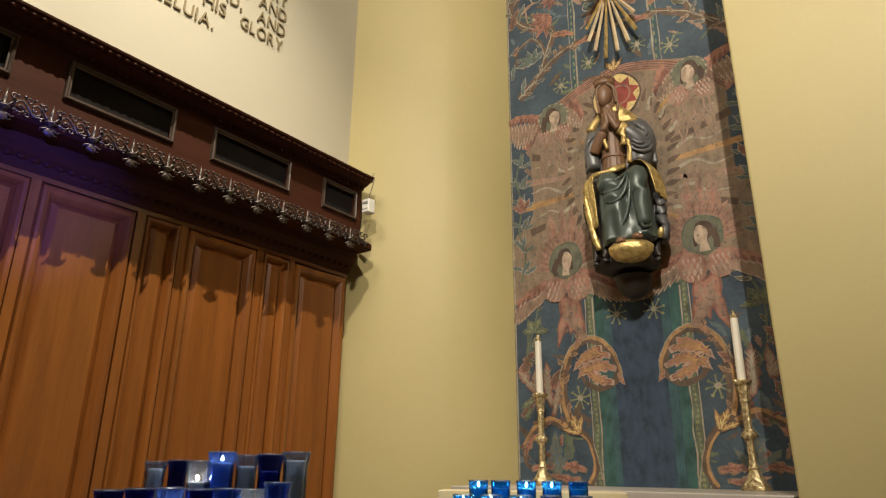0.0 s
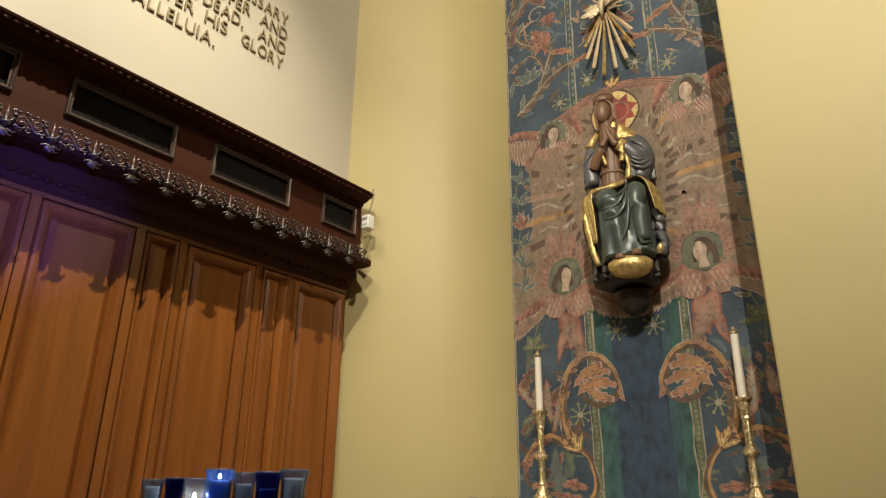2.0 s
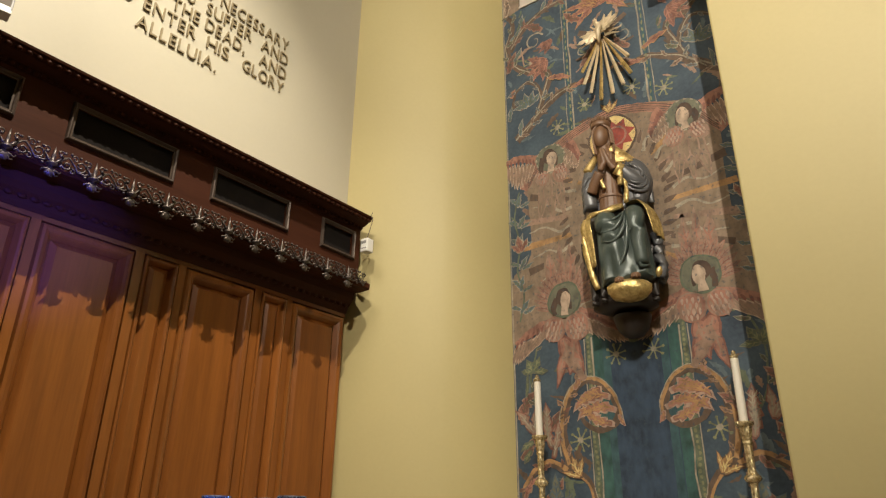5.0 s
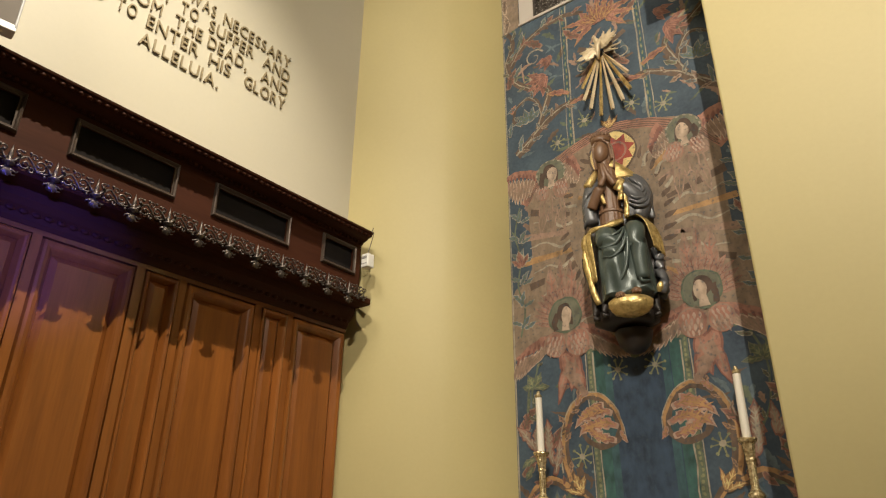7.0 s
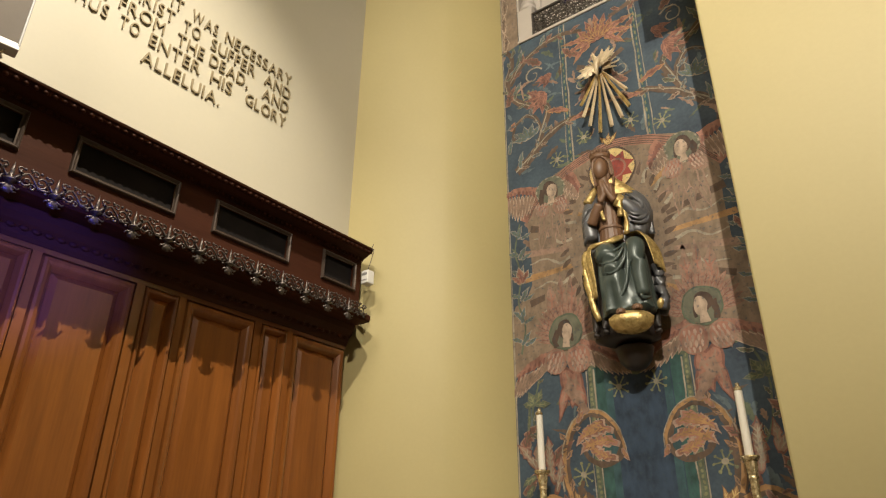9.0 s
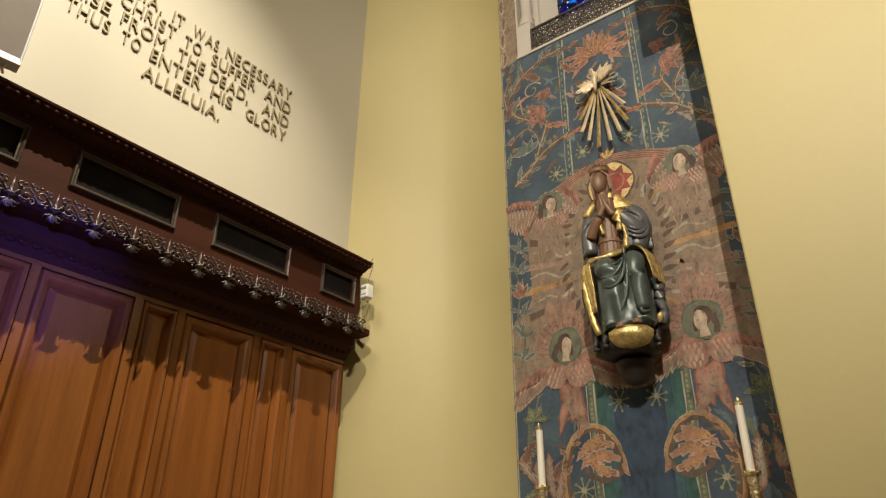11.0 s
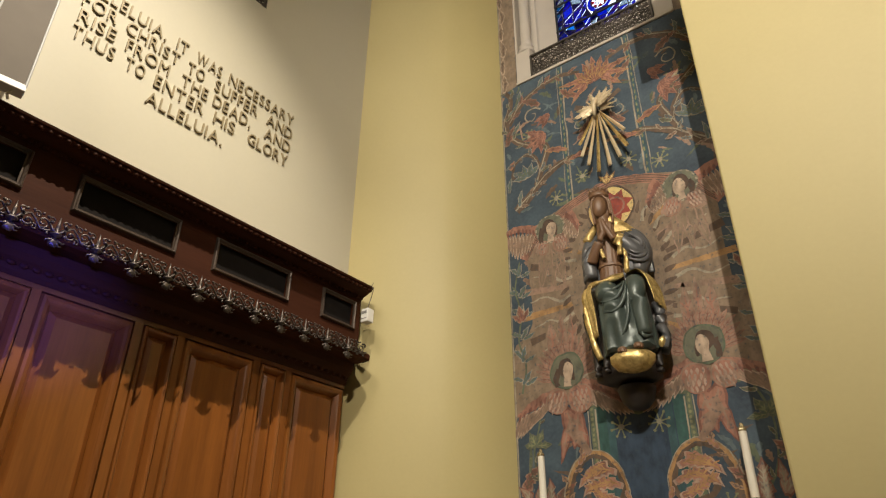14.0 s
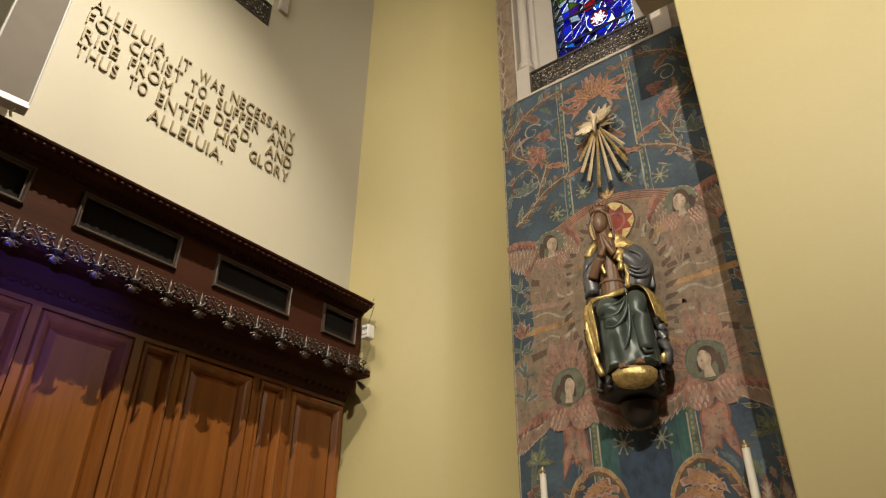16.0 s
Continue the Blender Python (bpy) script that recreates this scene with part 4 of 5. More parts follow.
for flip in (False, True):
    for k, (path, body, edge) in enumerate((([(-0.80, 4.32), (-0.66, 4.42), (-0.50, 4.55), (-0.30, 4.64), (-0.08, 4.60)], DUSK, CHALK), ([(-0.60, 4.50), (-0.48, 4.82), (-0.66, 4.93), (-0.82, 5.08), (-0.86, 5.28), (-0.80, 5.48), (-0.86, 5.62)], MOSS, CHALK),
                                            ([(-0.84, 5.22), (-0.70, 5.40), (-0.50, 5.50), (-0.30, 5.52), (-0.12, 5.46)], ROSE, DUSK), ([(-0.70, 4.36), (-0.58, 4.52), (-0.56, 4.70), (-0.66, 4.83), (-0.79, 4.78), (-0.82, 4.66)], SLATE, CHALK),
                                            ([(-0.50, 1.80), (-0.535, 1.95), (-0.525, 2.12), (-0.46, 2.26), (-0.34, 2.325)], DUSK, OCHRE), ([(-0.52, 1.76), (-0.64, 1.81), (-0.76, 1.76), (-0.84, 1.64), (-0.83, 1.53)], ROSE, DUSK),
                                            ([(-0.68, 2.05), (-0.74, 2.2), (-0.76, 2.4), (-0.70, 2.6)], MOSS, CHALK))):
        leaflets("leaflet", path, 4, flip, body, edge, 0.09 if k < 3 else 0.075)
    # large drooping side foliage at mid height and by the window
    outlined_leaves("rust_foliage", [(-0.86, 2.10, 70, 0.24, 0.10, 4, -30), (-0.62, 2.02, 60, 0.22, 0.09, 3, -35), (-0.86, 1.84, 40, 0.20, 0.09, 3, 30), (-0.68, 1.58, 30, 0.20, 0.08, 3, 40), (-0.86, 5.0, 75, 0.22, 0.09, 4, -20), (-0.52, 5.30, 130, 0.24, 0.09, 4, 30), (-0.16, 5.22, 150, 0.22, 0.08, 3, -30),
                                     (-0.20, 4.78, 40, 0.20, 0.08, 3, 30)], ROSE, DUSK, 3, flip, UMBER)
    p = Paint(0, flip)
    p.strip([(-0.885, 5.60), (-0.885, 7.6)], [(-0.727, 5.64), (-0.727, 7.6)])
    p.done("faded_wash", TAUPE)
p = Paint(1)
p.strip([(-0.897, 1.44), (-0.897, TOP)], [(-0.886, 1.44), (-0.886, TOP)])
p.done("edge_line", CHALK)

# ---- the niche window over the mural ----
surround = tagged(thing("window_1", "stone-framed window with leaded blue stained glass", "window"), kind="structure")
part("window_sill", box(O0, O1, 3.985, 4.32, SILL + 0.001, SILL + 0.028, 0.004), STONE, surround)
for s, x in ((1, O0), (-1, O1)):
    b = box(x, x + s * 0.15, 4.0, 4.14, SILL + 0.028, 6.02, 0.008)
    part("base_block", b, STONE, surround)
    cx = x + s * 0.085
    b = lathe([(0.075, 6.02), (0.078, 6.035), (0.078, 6.055), (0.066, 6.065), (0.062, 6.08), (0.070, 6.09), (0.072, 6.105), (0.064, 6.118), (0.054, 6.124), (0.050, 6.16), (0.050, 7.9)], 22, at=(cx, 4.07, 0))
    part("colonnette", b, STONE, surround, "slender round stone shaft", True)
    part("shaft_back", box(x + s * 0.002, x + s * 0.02, 4.002, 4.14, 6.02, TOP), STONE, surround)
    b = bmesh.new()
    xs = [(x + s * 0.15, 4.10), (x + s * 0.19, 4.10), (x + s * 0.20, 4.13), (x + s * 0.33, 4.26), (x + s * 0.34, 4.30), (x + s * 0.004, 4.30), (x + s * 0.004, 4.142), (x + s * 0.15, 4.142)]
    lo = [b.verts.new((u, v, SILL + 0.028)) for u, v in xs]
    hi = [b.verts.new((u, v, TOP)) for u, v in xs]
    for i in range(len(xs)):
        b.faces.new((lo[i], lo[(i + 1) % len(xs)], hi[(i + 1) % len(xs)], hi[i]))
    part("jamb", b, STONE, surround)
part("apron", box(O0 + 0.3, O1 - 0.3, 4.24, 4.30, SILL + 0.028, 6.10), STONE, surround)

X0, X1, Z0, Z1 = -1.875, -1.095, 6.06, 7.7
glazing = part("glazing_bars", box(X0, X0 + 0.014, 4.235, 4.262, Z0, Z1), LEAD, surround, "dark lead and iron bars")
gr = random.Random(7)
nu, nz = 9, 17
ROSE_C, ROSE_R = (-1.42, 6.45), 0.085
grid = [[(X0 + (X1 - X0) * (i + (gr.uniform(-0.36, 0.36) if 0 < i < nu else 0)) / nu, Z0 + (Z1 - Z0) * (j + (gr.uniform(-0.36, 0.36) if 0 < j < nz else 0)) / nz) for j in range(nz + 1)] for i in range(nu + 1)]


def pane_part(pts, material, y=4.248, name="pane", shrink=0.88):
    b = bmesh.new()
    cu, cz = sum(p[0] for p in pts) / len(pts), sum(p[1] for p in pts) / len(pts)
    f = [b.verts.new((cu + (u - cu) * shrink, y, cz + (z - cz) * shrink)) for u, z in pts]
    k = [b.verts.new((cu + (u - cu) * shrink, y + 0.004, cz + (z - cz) * shrink)) for u, z in pts]
    b.faces.new(f)
    b.faces.new(k[::-1])
    for i in range(len(pts)):
        b.faces.new((f[i], f[(i + 1) % len(pts)], k[(i + 1) % len(pts)], k[i]))
    o = part(name, b, material, surround)
    o.visible_shadow = False
    return o


for i in range(nu):
    for j in range(nz):
        q = [grid[i][j], grid[i + 1][j], grid[i + 1][j + 1], grid[i][j + 1]]
        mid = (sum(p[0] for p in q) / 4, sum(p[1] for p in q) / 4)
        if math.hypot(mid[0] - ROSE_C[0], mid[1] - ROSE_C[1]) < ROSE_R * 1.35:
            continue
        pick = PANES[gr.choice((0, 0, 0, 1, 1, 2, 3, 4, 7, 7) if j < 6 else (0, 1, 2, 3, 3, 6, 6, 7, 4, 5))]
        if gr.random() < 0.55:
            pane_part([q[0], q[1], q[2]], pick, shrink=0.82)
            pane_part([q[0], q[2], q[3]], PANES[gr.choice((0, 0, 1, 2, 3, 7))], shrink=0.82)
        else:
            pane_part(q, pick)
for k in range(8):
    a, c = 2 * math.pi * k / 8, 2 * math.pi * (k + 0.5) / 8
    d = 2 * math.pi * (k + 1) / 8
    R = ROSE_R
    pane_part([(ROSE_C[0] + 0.2 * R * math.cos(c), ROSE_C[1] + 0.2 * R * math.sin(c)), (ROSE_C[0] + 0.45 * R * math.cos(a + 0.2), ROSE_C[1] + 0.45 * R * math.sin(a + 0.2)),
               (ROSE_C[0] + 0.85 * R * math.cos(c), ROSE_C[1] + 0.85 * R * math.sin(c)), (ROSE_C[0] + 0.45 * R * math.cos(d - 0.2), ROSE_C[1] + 0.45 * R * math.sin(d - 0.2))], PANES[3], 4.246, "petal_pane", 0.92)
    pane_part([(ROSE_C[0] + 0.5 * R * math.cos(a), ROSE_C[1] + 0.5 * R * math.sin(a)), (ROSE_C[0] + R * math.cos(a - 0.35), ROSE_C[1] + R * math.sin(a - 0.35)), (ROSE_C[0] + 1.03 * R * math.cos(a), ROSE_C[1] + 1.03 * R * math.sin(a)), (ROSE_C[0] + R * math.cos(a + 0.35), ROSE_C[1] + R * math.sin(a + 0.35))], PANES[5], 4.247, "ruby_pane", 0.92)


def in_rose(p, q):
    return min(math.hypot(v[0] - ROSE_C[0], v[1] - ROSE_C[1]) for v in (p, q, ((p[0] + q[0]) / 2, (p[1] + q[1]) / 2))) < ROSE_R


b = bmesh.new()
tube([(ROSE_C[0] + 1.04 * ROSE_R * math.cos(2 * math.pi * i / 24), 4.245, ROSE_C[1] + 1.04 * ROSE_R * math.sin(2 * math.pi * i / 24)) for i in range(25)], 0.006, 4, b)
for i in range(1, nu):
    for j in range(nz):
        p0, p1 = grid[i][j], grid[i][j + 1]
        if in_rose(p0, p1):
            continue
        tube([(p0[0], 4.25, p0[1]), (p1[0], 4.25, p1[1])], 0.0055, 4, b)
for j in range(nz + 1):
    for i in range(nu):
        p0, p1 = grid[i][j], grid[i + 1][j]
        if in_rose(p0, p1):
            continue
        tube([(p0[0], 4.25, p0[1]), (p1[0], 4.25, p1[1])], 0.0055, 4, b)
part("lead_came", b, LEAD, surround)
bmesh_rose = lathe([(ROSE_R * 1.06, 0.0), (ROSE_R * 1.5, 0.0), (ROSE_R * 1.5, 0.002), (ROSE_R * 1.06, 0.002), (ROSE_R * 1.06, 0.0)], 24, cap=False)
bmesh.ops.transform(bmesh_rose, matrix=Matrix.Translation((ROSE_C[0], 4.256, ROSE_C[1])) @ pose(0, 0, 0, 90), verts=bmesh_rose.verts)
rb = part("rose_pane", bmesh_rose, PANES[1], surround)
rb.visible_shadow = False
for z in (6.28, 6.62, 6.98, 7.3):
    part("saddle_bar", box(X0, X1, 4.225, 4.238, z, z + 0.016), LEAD, surround)
tagged(part("backdrop", box(X0 - 0.15, X1 + 0.15, 4.46, 4.47, 6.0, 7.9), DAYGLOW), "pale evening sky behind the stained glass", "backdrop", kind="structure")
# close the top of the opening behind the glass
part("reveal", box(O0 + 0.30, X0 + 0.004, 4.262, 4.45, SILL, TOP), STONE, surround)
part("reveal", box(X1 - 0.004, O1 - 0.30, 4.262, 4.45, SILL, TOP), STONE, surround)
part("reveal", box(O0 + 0.05, O1 - 0.05, 4.30, 4.50, SILL, Z0), STONE, surround)
part("reveal", box(O0 - 0.0, O0 + 0.30, 4.302, 4.50, SILL, TOP), STONE, surround)
part("reveal", box(O1 - 0.30, O1, 4.302, 4.50, SILL, TOP), STONE, surround)
tagged(part("wall_outer", box(NL - 0.3, NR + 0.3, 4.5, 4.6, 0, TOP), CREAM), "plain outer wall behind the niche", "wall", kind="structure")


def iron_grille(name, width, height, label):
    """A panel of interlaced iron rings and leaves in a flat frame; x across, z up, base at the origin's left."""
    g = thing(name, label, "grille", group="iron grilles")
    for a, c, d, e in ((0, width, 0, 0.02), (0, width, height - 0.02, height), (0, 0.02, 0.02, height - 0.02), (width - 0.02, width, 0.02, height - 0.02)):
        part("grille_bar", box(a, c, -0.012, 0.012, d, e, 0.002), GRILLE, g)
    b = bmesh.new()
    tube([(0.040 * math.cos(2 * math.pi * i / 14), 0, 0.040 * math.sin(2 * math.pi * i / 14)) for i in range(15)], 0.0052, 5, b)
    for k in range(4):
        a = math.pi / 2 * k + 0.5
        tube([(0.004 * math.cos(a), 0.003, 0.004 * math.sin(a)), (0.022 * math.cos(a + 0.4), 0.006, 0.022 * math.sin(a + 0.4)), (0.034 * math.cos(a), 0.0, 0.034 * math.sin(a))], 0.006, 4, b)
    rm = mesh("grille_ring", b, GRILLE, True)
    nx = max(2, round((width - 0.05) / 0.058))
    for i in range(nx):
        for j in range(4):
            o = new("grille_ring", rm)
            o.parent = g
            o.location = (0.045 + (width - 0.09) * i / (nx - 1), 0.002 * ((i + j) % 3 - 1), 0.048 + (height - 0.096) * j / 3)
            o.rotation_euler = (0, 0.6 * (i * 3 + j), 0)
    return g


g = iron_grille("window_grille", 1.145, 0.265, "dark wrought iron grille panel along the window sill")
g.location = (-2.065, 4.012, SILL + 0.028)
g2 = iron_grille("window_grille", 1.20, 0.25, "dark wrought iron grille panel under the west window")
g2.matrix_world = Matrix.Translation((WEST - 0.012, 2.045, SILL + 0.002)) @ pose(0, 0, 0, 0, 0, 90) @ Matrix.Translation((-1.2, 0, 0))
west_sill = tagged(part("trim", box(WEST - 0.05, WEST + 0.03, 2.10, 2.19, 5.88, 6.4, 0.012), STONE), "pale moulded stone shaft base by the window", "trim", kind="structure")

# ---- gilded dove in a sunburst, as plain shapes ----
burst = thing("dove_sunburst", "gilded carved wooden dove and sunburst, simplified, on the mural", "ornament", at=(MID + 0.02, BACK_Y - 0.075, 4.93))
sr = random.Random(3)
for k in range(8):
    a = radians(270 + (k - 3.5) * 9.5)
    l = (0.34, 0.44, 0.52, 0.60, 0.58, 0.55, 0.50, 0.36)[k]
    b = bmesh.new()
    w = 0.016
    prof = []
    for t, ww in ((0.10, 0.35), (0.5, 0.75), (0.90, 1.0), (0.97, 0.9)):
        prof.append((t * l, ww * w))
    dirv, sidev = Vector((math.cos(a), 0, math.sin(a))), Vector((-math.sin(a), 0, math.cos(a)))
    rings = []
    for t, ww in prof:
        c = dirv * t + Vector((0, -0.004, 0))
        rings.append([b.verts.new(c + sidev * ww), b.verts.new(c + Vector((0, -0.016, 0))), b.verts.new(c - sidev * ww), b.verts.new(c + Vector((0, 0.008, 0)))])
    for p, q in zip(rings, rings[1:]):
        for i in range(4):
            b.faces.new((p[i], p[(i + 1) % 4], q[(i + 1) % 4], q[i]))
    b.faces.new(rings[0])
    b.faces.new(rings[-1])
    part("ray", b, GOLD if k % 3 == 0 else PALE_GOLD, burst)
for k in range(13):
    a = radians(-15 + k * 17.5)
    b = bmesh.new()
    l = sr.uniform(0.13, 0.19)
    tube([(0.03 * math.cos(a), 0, 0.03 * math.sin(a)), (l * 0.6 * math.cos(a), -0.004, l * 0.6 * math.sin(a)), (l * math.cos(a), 0.002, l * math.sin(a))], 0.014, 4, b, taper=lambda u: 1.1 - 0.8 * u)
    part("short_ray", b, PALE_GOLD, burst)


def carved_leaf(u, z, y, ang, length, width, lobes, lift):
    """A thin carved leaf with notched edges, raised along its rib."""
    b = bmesh.new()
    a = radians(ang)
    rows = []
    n = 5 * lobes
    for i in range(n + 1):
        t = i / n
        w = width * math.sin(math.pi * (0.1 + 0.9 * t)) ** 0.8 * (0.55 + 0.55 * ((lobes * t + 0.2) % 1.0) ** 0.7) / 2
        c = Vector((u + length * t * math.cos(a), y - lift * t, z + length * t * math.sin(a)))
        side = Vector((-math.sin(a), 0, math.cos(a))) * w
        rows.append([b.verts.new(c + side), b.verts.new(c + Vector((0, -0.012, 0))), b.verts.new(c - side), b.verts.new(c + Vector((0, 0.008, 0)))])
    for p, q in zip(rows, rows[1:]):
        for i in range(4):
            b.faces.new((p[i], p[(i + 1) % 4], q[(i + 1) % 4], q[i]))
    return b


for ang, l, w in ((25, 0.18, 0.075), (42, 0.17, 0.06), (60, 0.13, 0.05), (8, 0.13, 0.05), (200, 0.19, 0.08), (182, 0.15, 0.06), (222, 0.15, 0.06), (100, 0.12, 0.05)):
    part("wing_leaf", carved_leaf(0.0, 0.01, -0.03, ang, l, w, 4, 0.03), PALE_GOLD, burst)
b = bmesh.new()
tube([(0.01, -0.04, 0.075), (0.015, -0.055, 0.045), (0.0, -0.06, 0.0), (-0.005, -0.05, -0.06), (-0.01, -0.035, -0.10)], 0.03, 8, b, taper=lambda u: 0.45 + 1.3 * u - 1.6 * u * u)
part("dove_body", b, PALE_GOLD, burst, smooth=True)
part("wall_pin", box(-0.01, 0.01, 0.0, 0.075, -0.01, 0.01), IRON, burst)

# ---- the seated statue: one plain carved form ----


class Carving:
    def __init__(self):
        self.b, self.mats, self.n = bmesh.new(), [], 0

    def use(self, material):
        if material not in self.mats:
            self.mats.append(material)
        k = self.mats.index(material)
        self.b.faces.ensure_lookup_table()
        for f in list(self.b.faces)[self.n:]:
            f.material_index = k
            f.smooth = True
        self.n = len(self.b.faces)

    def blob(self, c, r, material, turn=(0, 0, 0)):
        bmesh.ops.create_uvsphere(self.b, u_segments=18, v_segments=12, radius=1, matrix=pose(*c, *turn) @ Matrix.Diagonal((*r, 1)))
        self.use(material)

    def limb(self, pts, r, material, taper=None, n=12, squash=1.0):
        tube([p for p in smooth3(pts)], r, n, self.b, squash, taper)
        self.use(material)

    def loft(self, rings, material, n=48, folds=0, depth=0.0, sway=0.0, phase=0.0):
        """Rings (cx, cy, z, half width, half depth, fold strength) joined into a draped body."""
        rows = []
        for j, (cx, cy, z, w, d, k) in enumerate(rings):
            row = []
            for i in range(n):
                a = 2 * math.pi * i / n
                f = 1 + depth * k * (math.sin(folds * a + sway * z + phase) + 0.5 * math.sin(folds * 1.7 * a - sway * 1.3 * z + 1 + phase)) if folds else 1
                row.append(self.b.verts.new((cx + w * f * math.cos(a), cy + d * f * math.sin(a), z)))
            rows.append(row)
        for p, q in zip(rows, rows[1:]):
            for i in range(n):
                self.b.faces.new((p[i], p[(i + 1) % n], q[(i + 1) % n], q[i]))
        self.b.faces.new(rows[0][::-1])
        self.b.faces.new(rows[-1])
        self.use(material)


    def sheet(self, edge_a, edge_b, material, waves=3.0, depth=0.008, across=14, thick=0.007):
        """Hanging cloth between two edges, rippled across its width, with thickness."""
        a, c = smooth3(edge_a), smooth3(edge_b)
        faces = []
        for side in (0, 1):
            rows = []
            for p, q in zip(a, c):
                along = q - p
                out = along.cross(Vector((0, 0, 1)) if abs(along.normalized().z) < 0.9 else Vector((1, 0, 0))).normalized()
                row = []
                for i in range(across + 1):
                    t = i / across
                    row.append(self.b.verts.new(p + along * t + out * (depth * math.sin(2 * math.pi * waves * t + 9 * p.z) * (0.3 + 0.7 * math.sin(math.pi * t)) - side * thick)))
                rows.append(row)
            for p, q in zip(rows, rows[1:]):
                for i in range(across):
                    self.b.faces.new((p[i], p[i + 1], q[i + 1], q[i]))
            faces.append(rows)
        f, k = faces
        rim = [r[0] for r in f] + f[-1][1:] + [r[-1] for r in f[::-1]][1:] + f[0][-2:0:-1]
        mir = [r[0] for r in k] + k[-1][1:] + [r[-1] for r in k[::-1]][1:] + k[0][-2:0:-1]
        for i in range(len(rim)):
            self.b.faces.new((rim[i], rim[(i + 1) % len(rim)], mir[(i + 1) % len(rim)], mir[i]))
        self.use(material)


def smooth3(pts, n=4):
    out = []
    for i in range(len(pts) - 1):
        p0, p1, p2, p3 = (Vector(pts[k]) for k in (max(i - 1, 0), i, i + 1, min(i + 2, len(pts) - 1)))
        for k in range(n):
            t = k / n
            out.append(0.5 * (2 * p1 + (p2 - p0) * t + (2 * p0 - 5 * p1 + 4 * p2 - p3) * t * t + (3 * p1 - p0 - 3 * p2 + p3) * t ** 3))
    return out + [Vector(pts[-1])]


st = Carving()


def drape(z0, z1, rows, n, centre, half, bumps, material, sag=0.0, rise=0.0):
    """A robe shaped by one radius field: base oval, swellings over the limbs, hanging and crossing folds."""
    grid = []
    for j in range(rows + 1):
        t = j / rows
        z = z0 + (z1 - z0) * t
        cx, cy = centre(t)
        w, d = half(t)
        row = []
        for i in range(n):
            a = 2 * math.pi * i / n
            f = bumps(a, z, t)
            x = cx + (w + f) * math.cos(a)
            row.append(st.b.verts.new((x, cy + (d + f) * math.sin(a), z + (1 - t) ** 3 * (rise * x + sag * (math.sin(5 * a + 0.7) + 0.5 * math.sin(11 * a))))))
        grid.append(row)
    for p, q in zip(grid, grid[1:]):
        for i in range(n):
            st.b.faces.new((p[i], p[(i + 1) % n], q[(i + 1) % n], q[i]))
    st.b.faces.new(grid[0][::-1])
    st.b.faces.new(grid[-1])
    st.use(material)


def turnto(a, b):
    return math.atan2(math.sin(a - b), math.cos(a - b))


# throne: a dark seat with side posts, standing on the bracket
st.loft([(0.015, -0.02, 2.665, 0.13, 0.10, 0), (0.015, -0.03, 2.69, 0.20, 0.15, 0), (0.015, -0.03, 2.75, 0.19, 0.14, 0), (0.02, -0.03, 3.0, 0.225, 0.15, 0), (0.03, -0.02, 3.28, 0.215, 0.13, 0)], BLACKISH, folds=4, depth=0.04)
for x, y in ((-0.165, -0.13), (-0.105, -0.19), (0.20, -0.14)):
    st.limb([(x, y, 2.685), (x, y, 2.75), (x * 1.02, y, 2.95), (x * 1.05, y, 3.05)], 0.022, BLACKISH, n=8)
# gilded cushion, tilted, with dented sides
st.loft([(0.048, -0.31, 2.640, 0.05, 0.04, 0.2), (0.048, -0.32, 2.652, 0.095, 0.075, 0.6), (0.048, -0.32, 2.685, 0.125, 0.10, 1), (0.050, -0.32, 2.720, 0.128, 0.102, 1), (0.052, -0.31, 2.748, 0.105, 0.085, 0.6), (0.052, -0.30, 2.760, 0.06, 0.05, 0.2)], GOLD, folds=7, depth=0.045, sway=22)
for x, z in ((-0.004, 2.745), (0.092, 2.765)):
    for k in range(4):
        st.blob((x + 0.013 * (k - 1.5), -0.405 + 0.004 * abs(k - 1.5), z - 0.008), (0.0075, 0.024, 0.011), BROWN, (22, 0, 0))
    st.blob((x, -0.365, z + 0.008), (0.032, 0.048, 0.024), BROWN, (14, 0, 0))


def skirt_folds(a, z, t):
    front = turnto(a, -math.pi / 2)
    out = 0.0
    for q, lift in ((-0.55, 0.030), (0.62, 0.044)):
        out += lift * math.exp(-(turnto(a, -math.pi / 2 + q) / 0.40) ** 2) * (0.35 + 0.65 * math.exp(-((t - 0.84) / 0.30) ** 2))
    out -= 0.022 * math.exp(-((front - 0.10) / 0.20) ** 2) * math.sin(math.pi * min(1, t * 1.05)) ** 0.7
    # long falling folds, deeper towards the hem
    out += 0.010 * (1 - t) ** 0.9 * (math.sin(7 * a + 2.5 * math.sin(4.5 * z)) + 0.5 * math.sin(13 * a - 4 * z))
    # catenary folds slung from one knee to the other
    hang = z + 0.16 * (front + 0.55) ** 2
    out += 0.0085 * math.sin(72 * hang + 1.0) * math.exp(-((front + 0.42) / 0.50) ** 2) * math.exp(-((t - 0.66) / 0.22) ** 2)
    return out + 0.004 * math.exp(-(t / 0.03) ** 2)


drape(2.785, 3.235, 64, 120, lambda t: (0.046 - 0.016 * t, -0.215 - 0.015 * math.sin(math.pi * t) + 0.06 * max(0, (t - 0.8) / 0.2) ** 2),
      lambda t: ((0.158 - 0.006 * t) * max(0.2, 1 - max(0, (t - 0.80) / 0.20) ** 2.6) ** 0.5, (0.120 - 0.005 * t) * max(0.2, 1 - max(0, (t - 0.80) / 0.20) ** 2.6) ** 0.5), skirt_folds, ROBE, 0.010, 0.08)
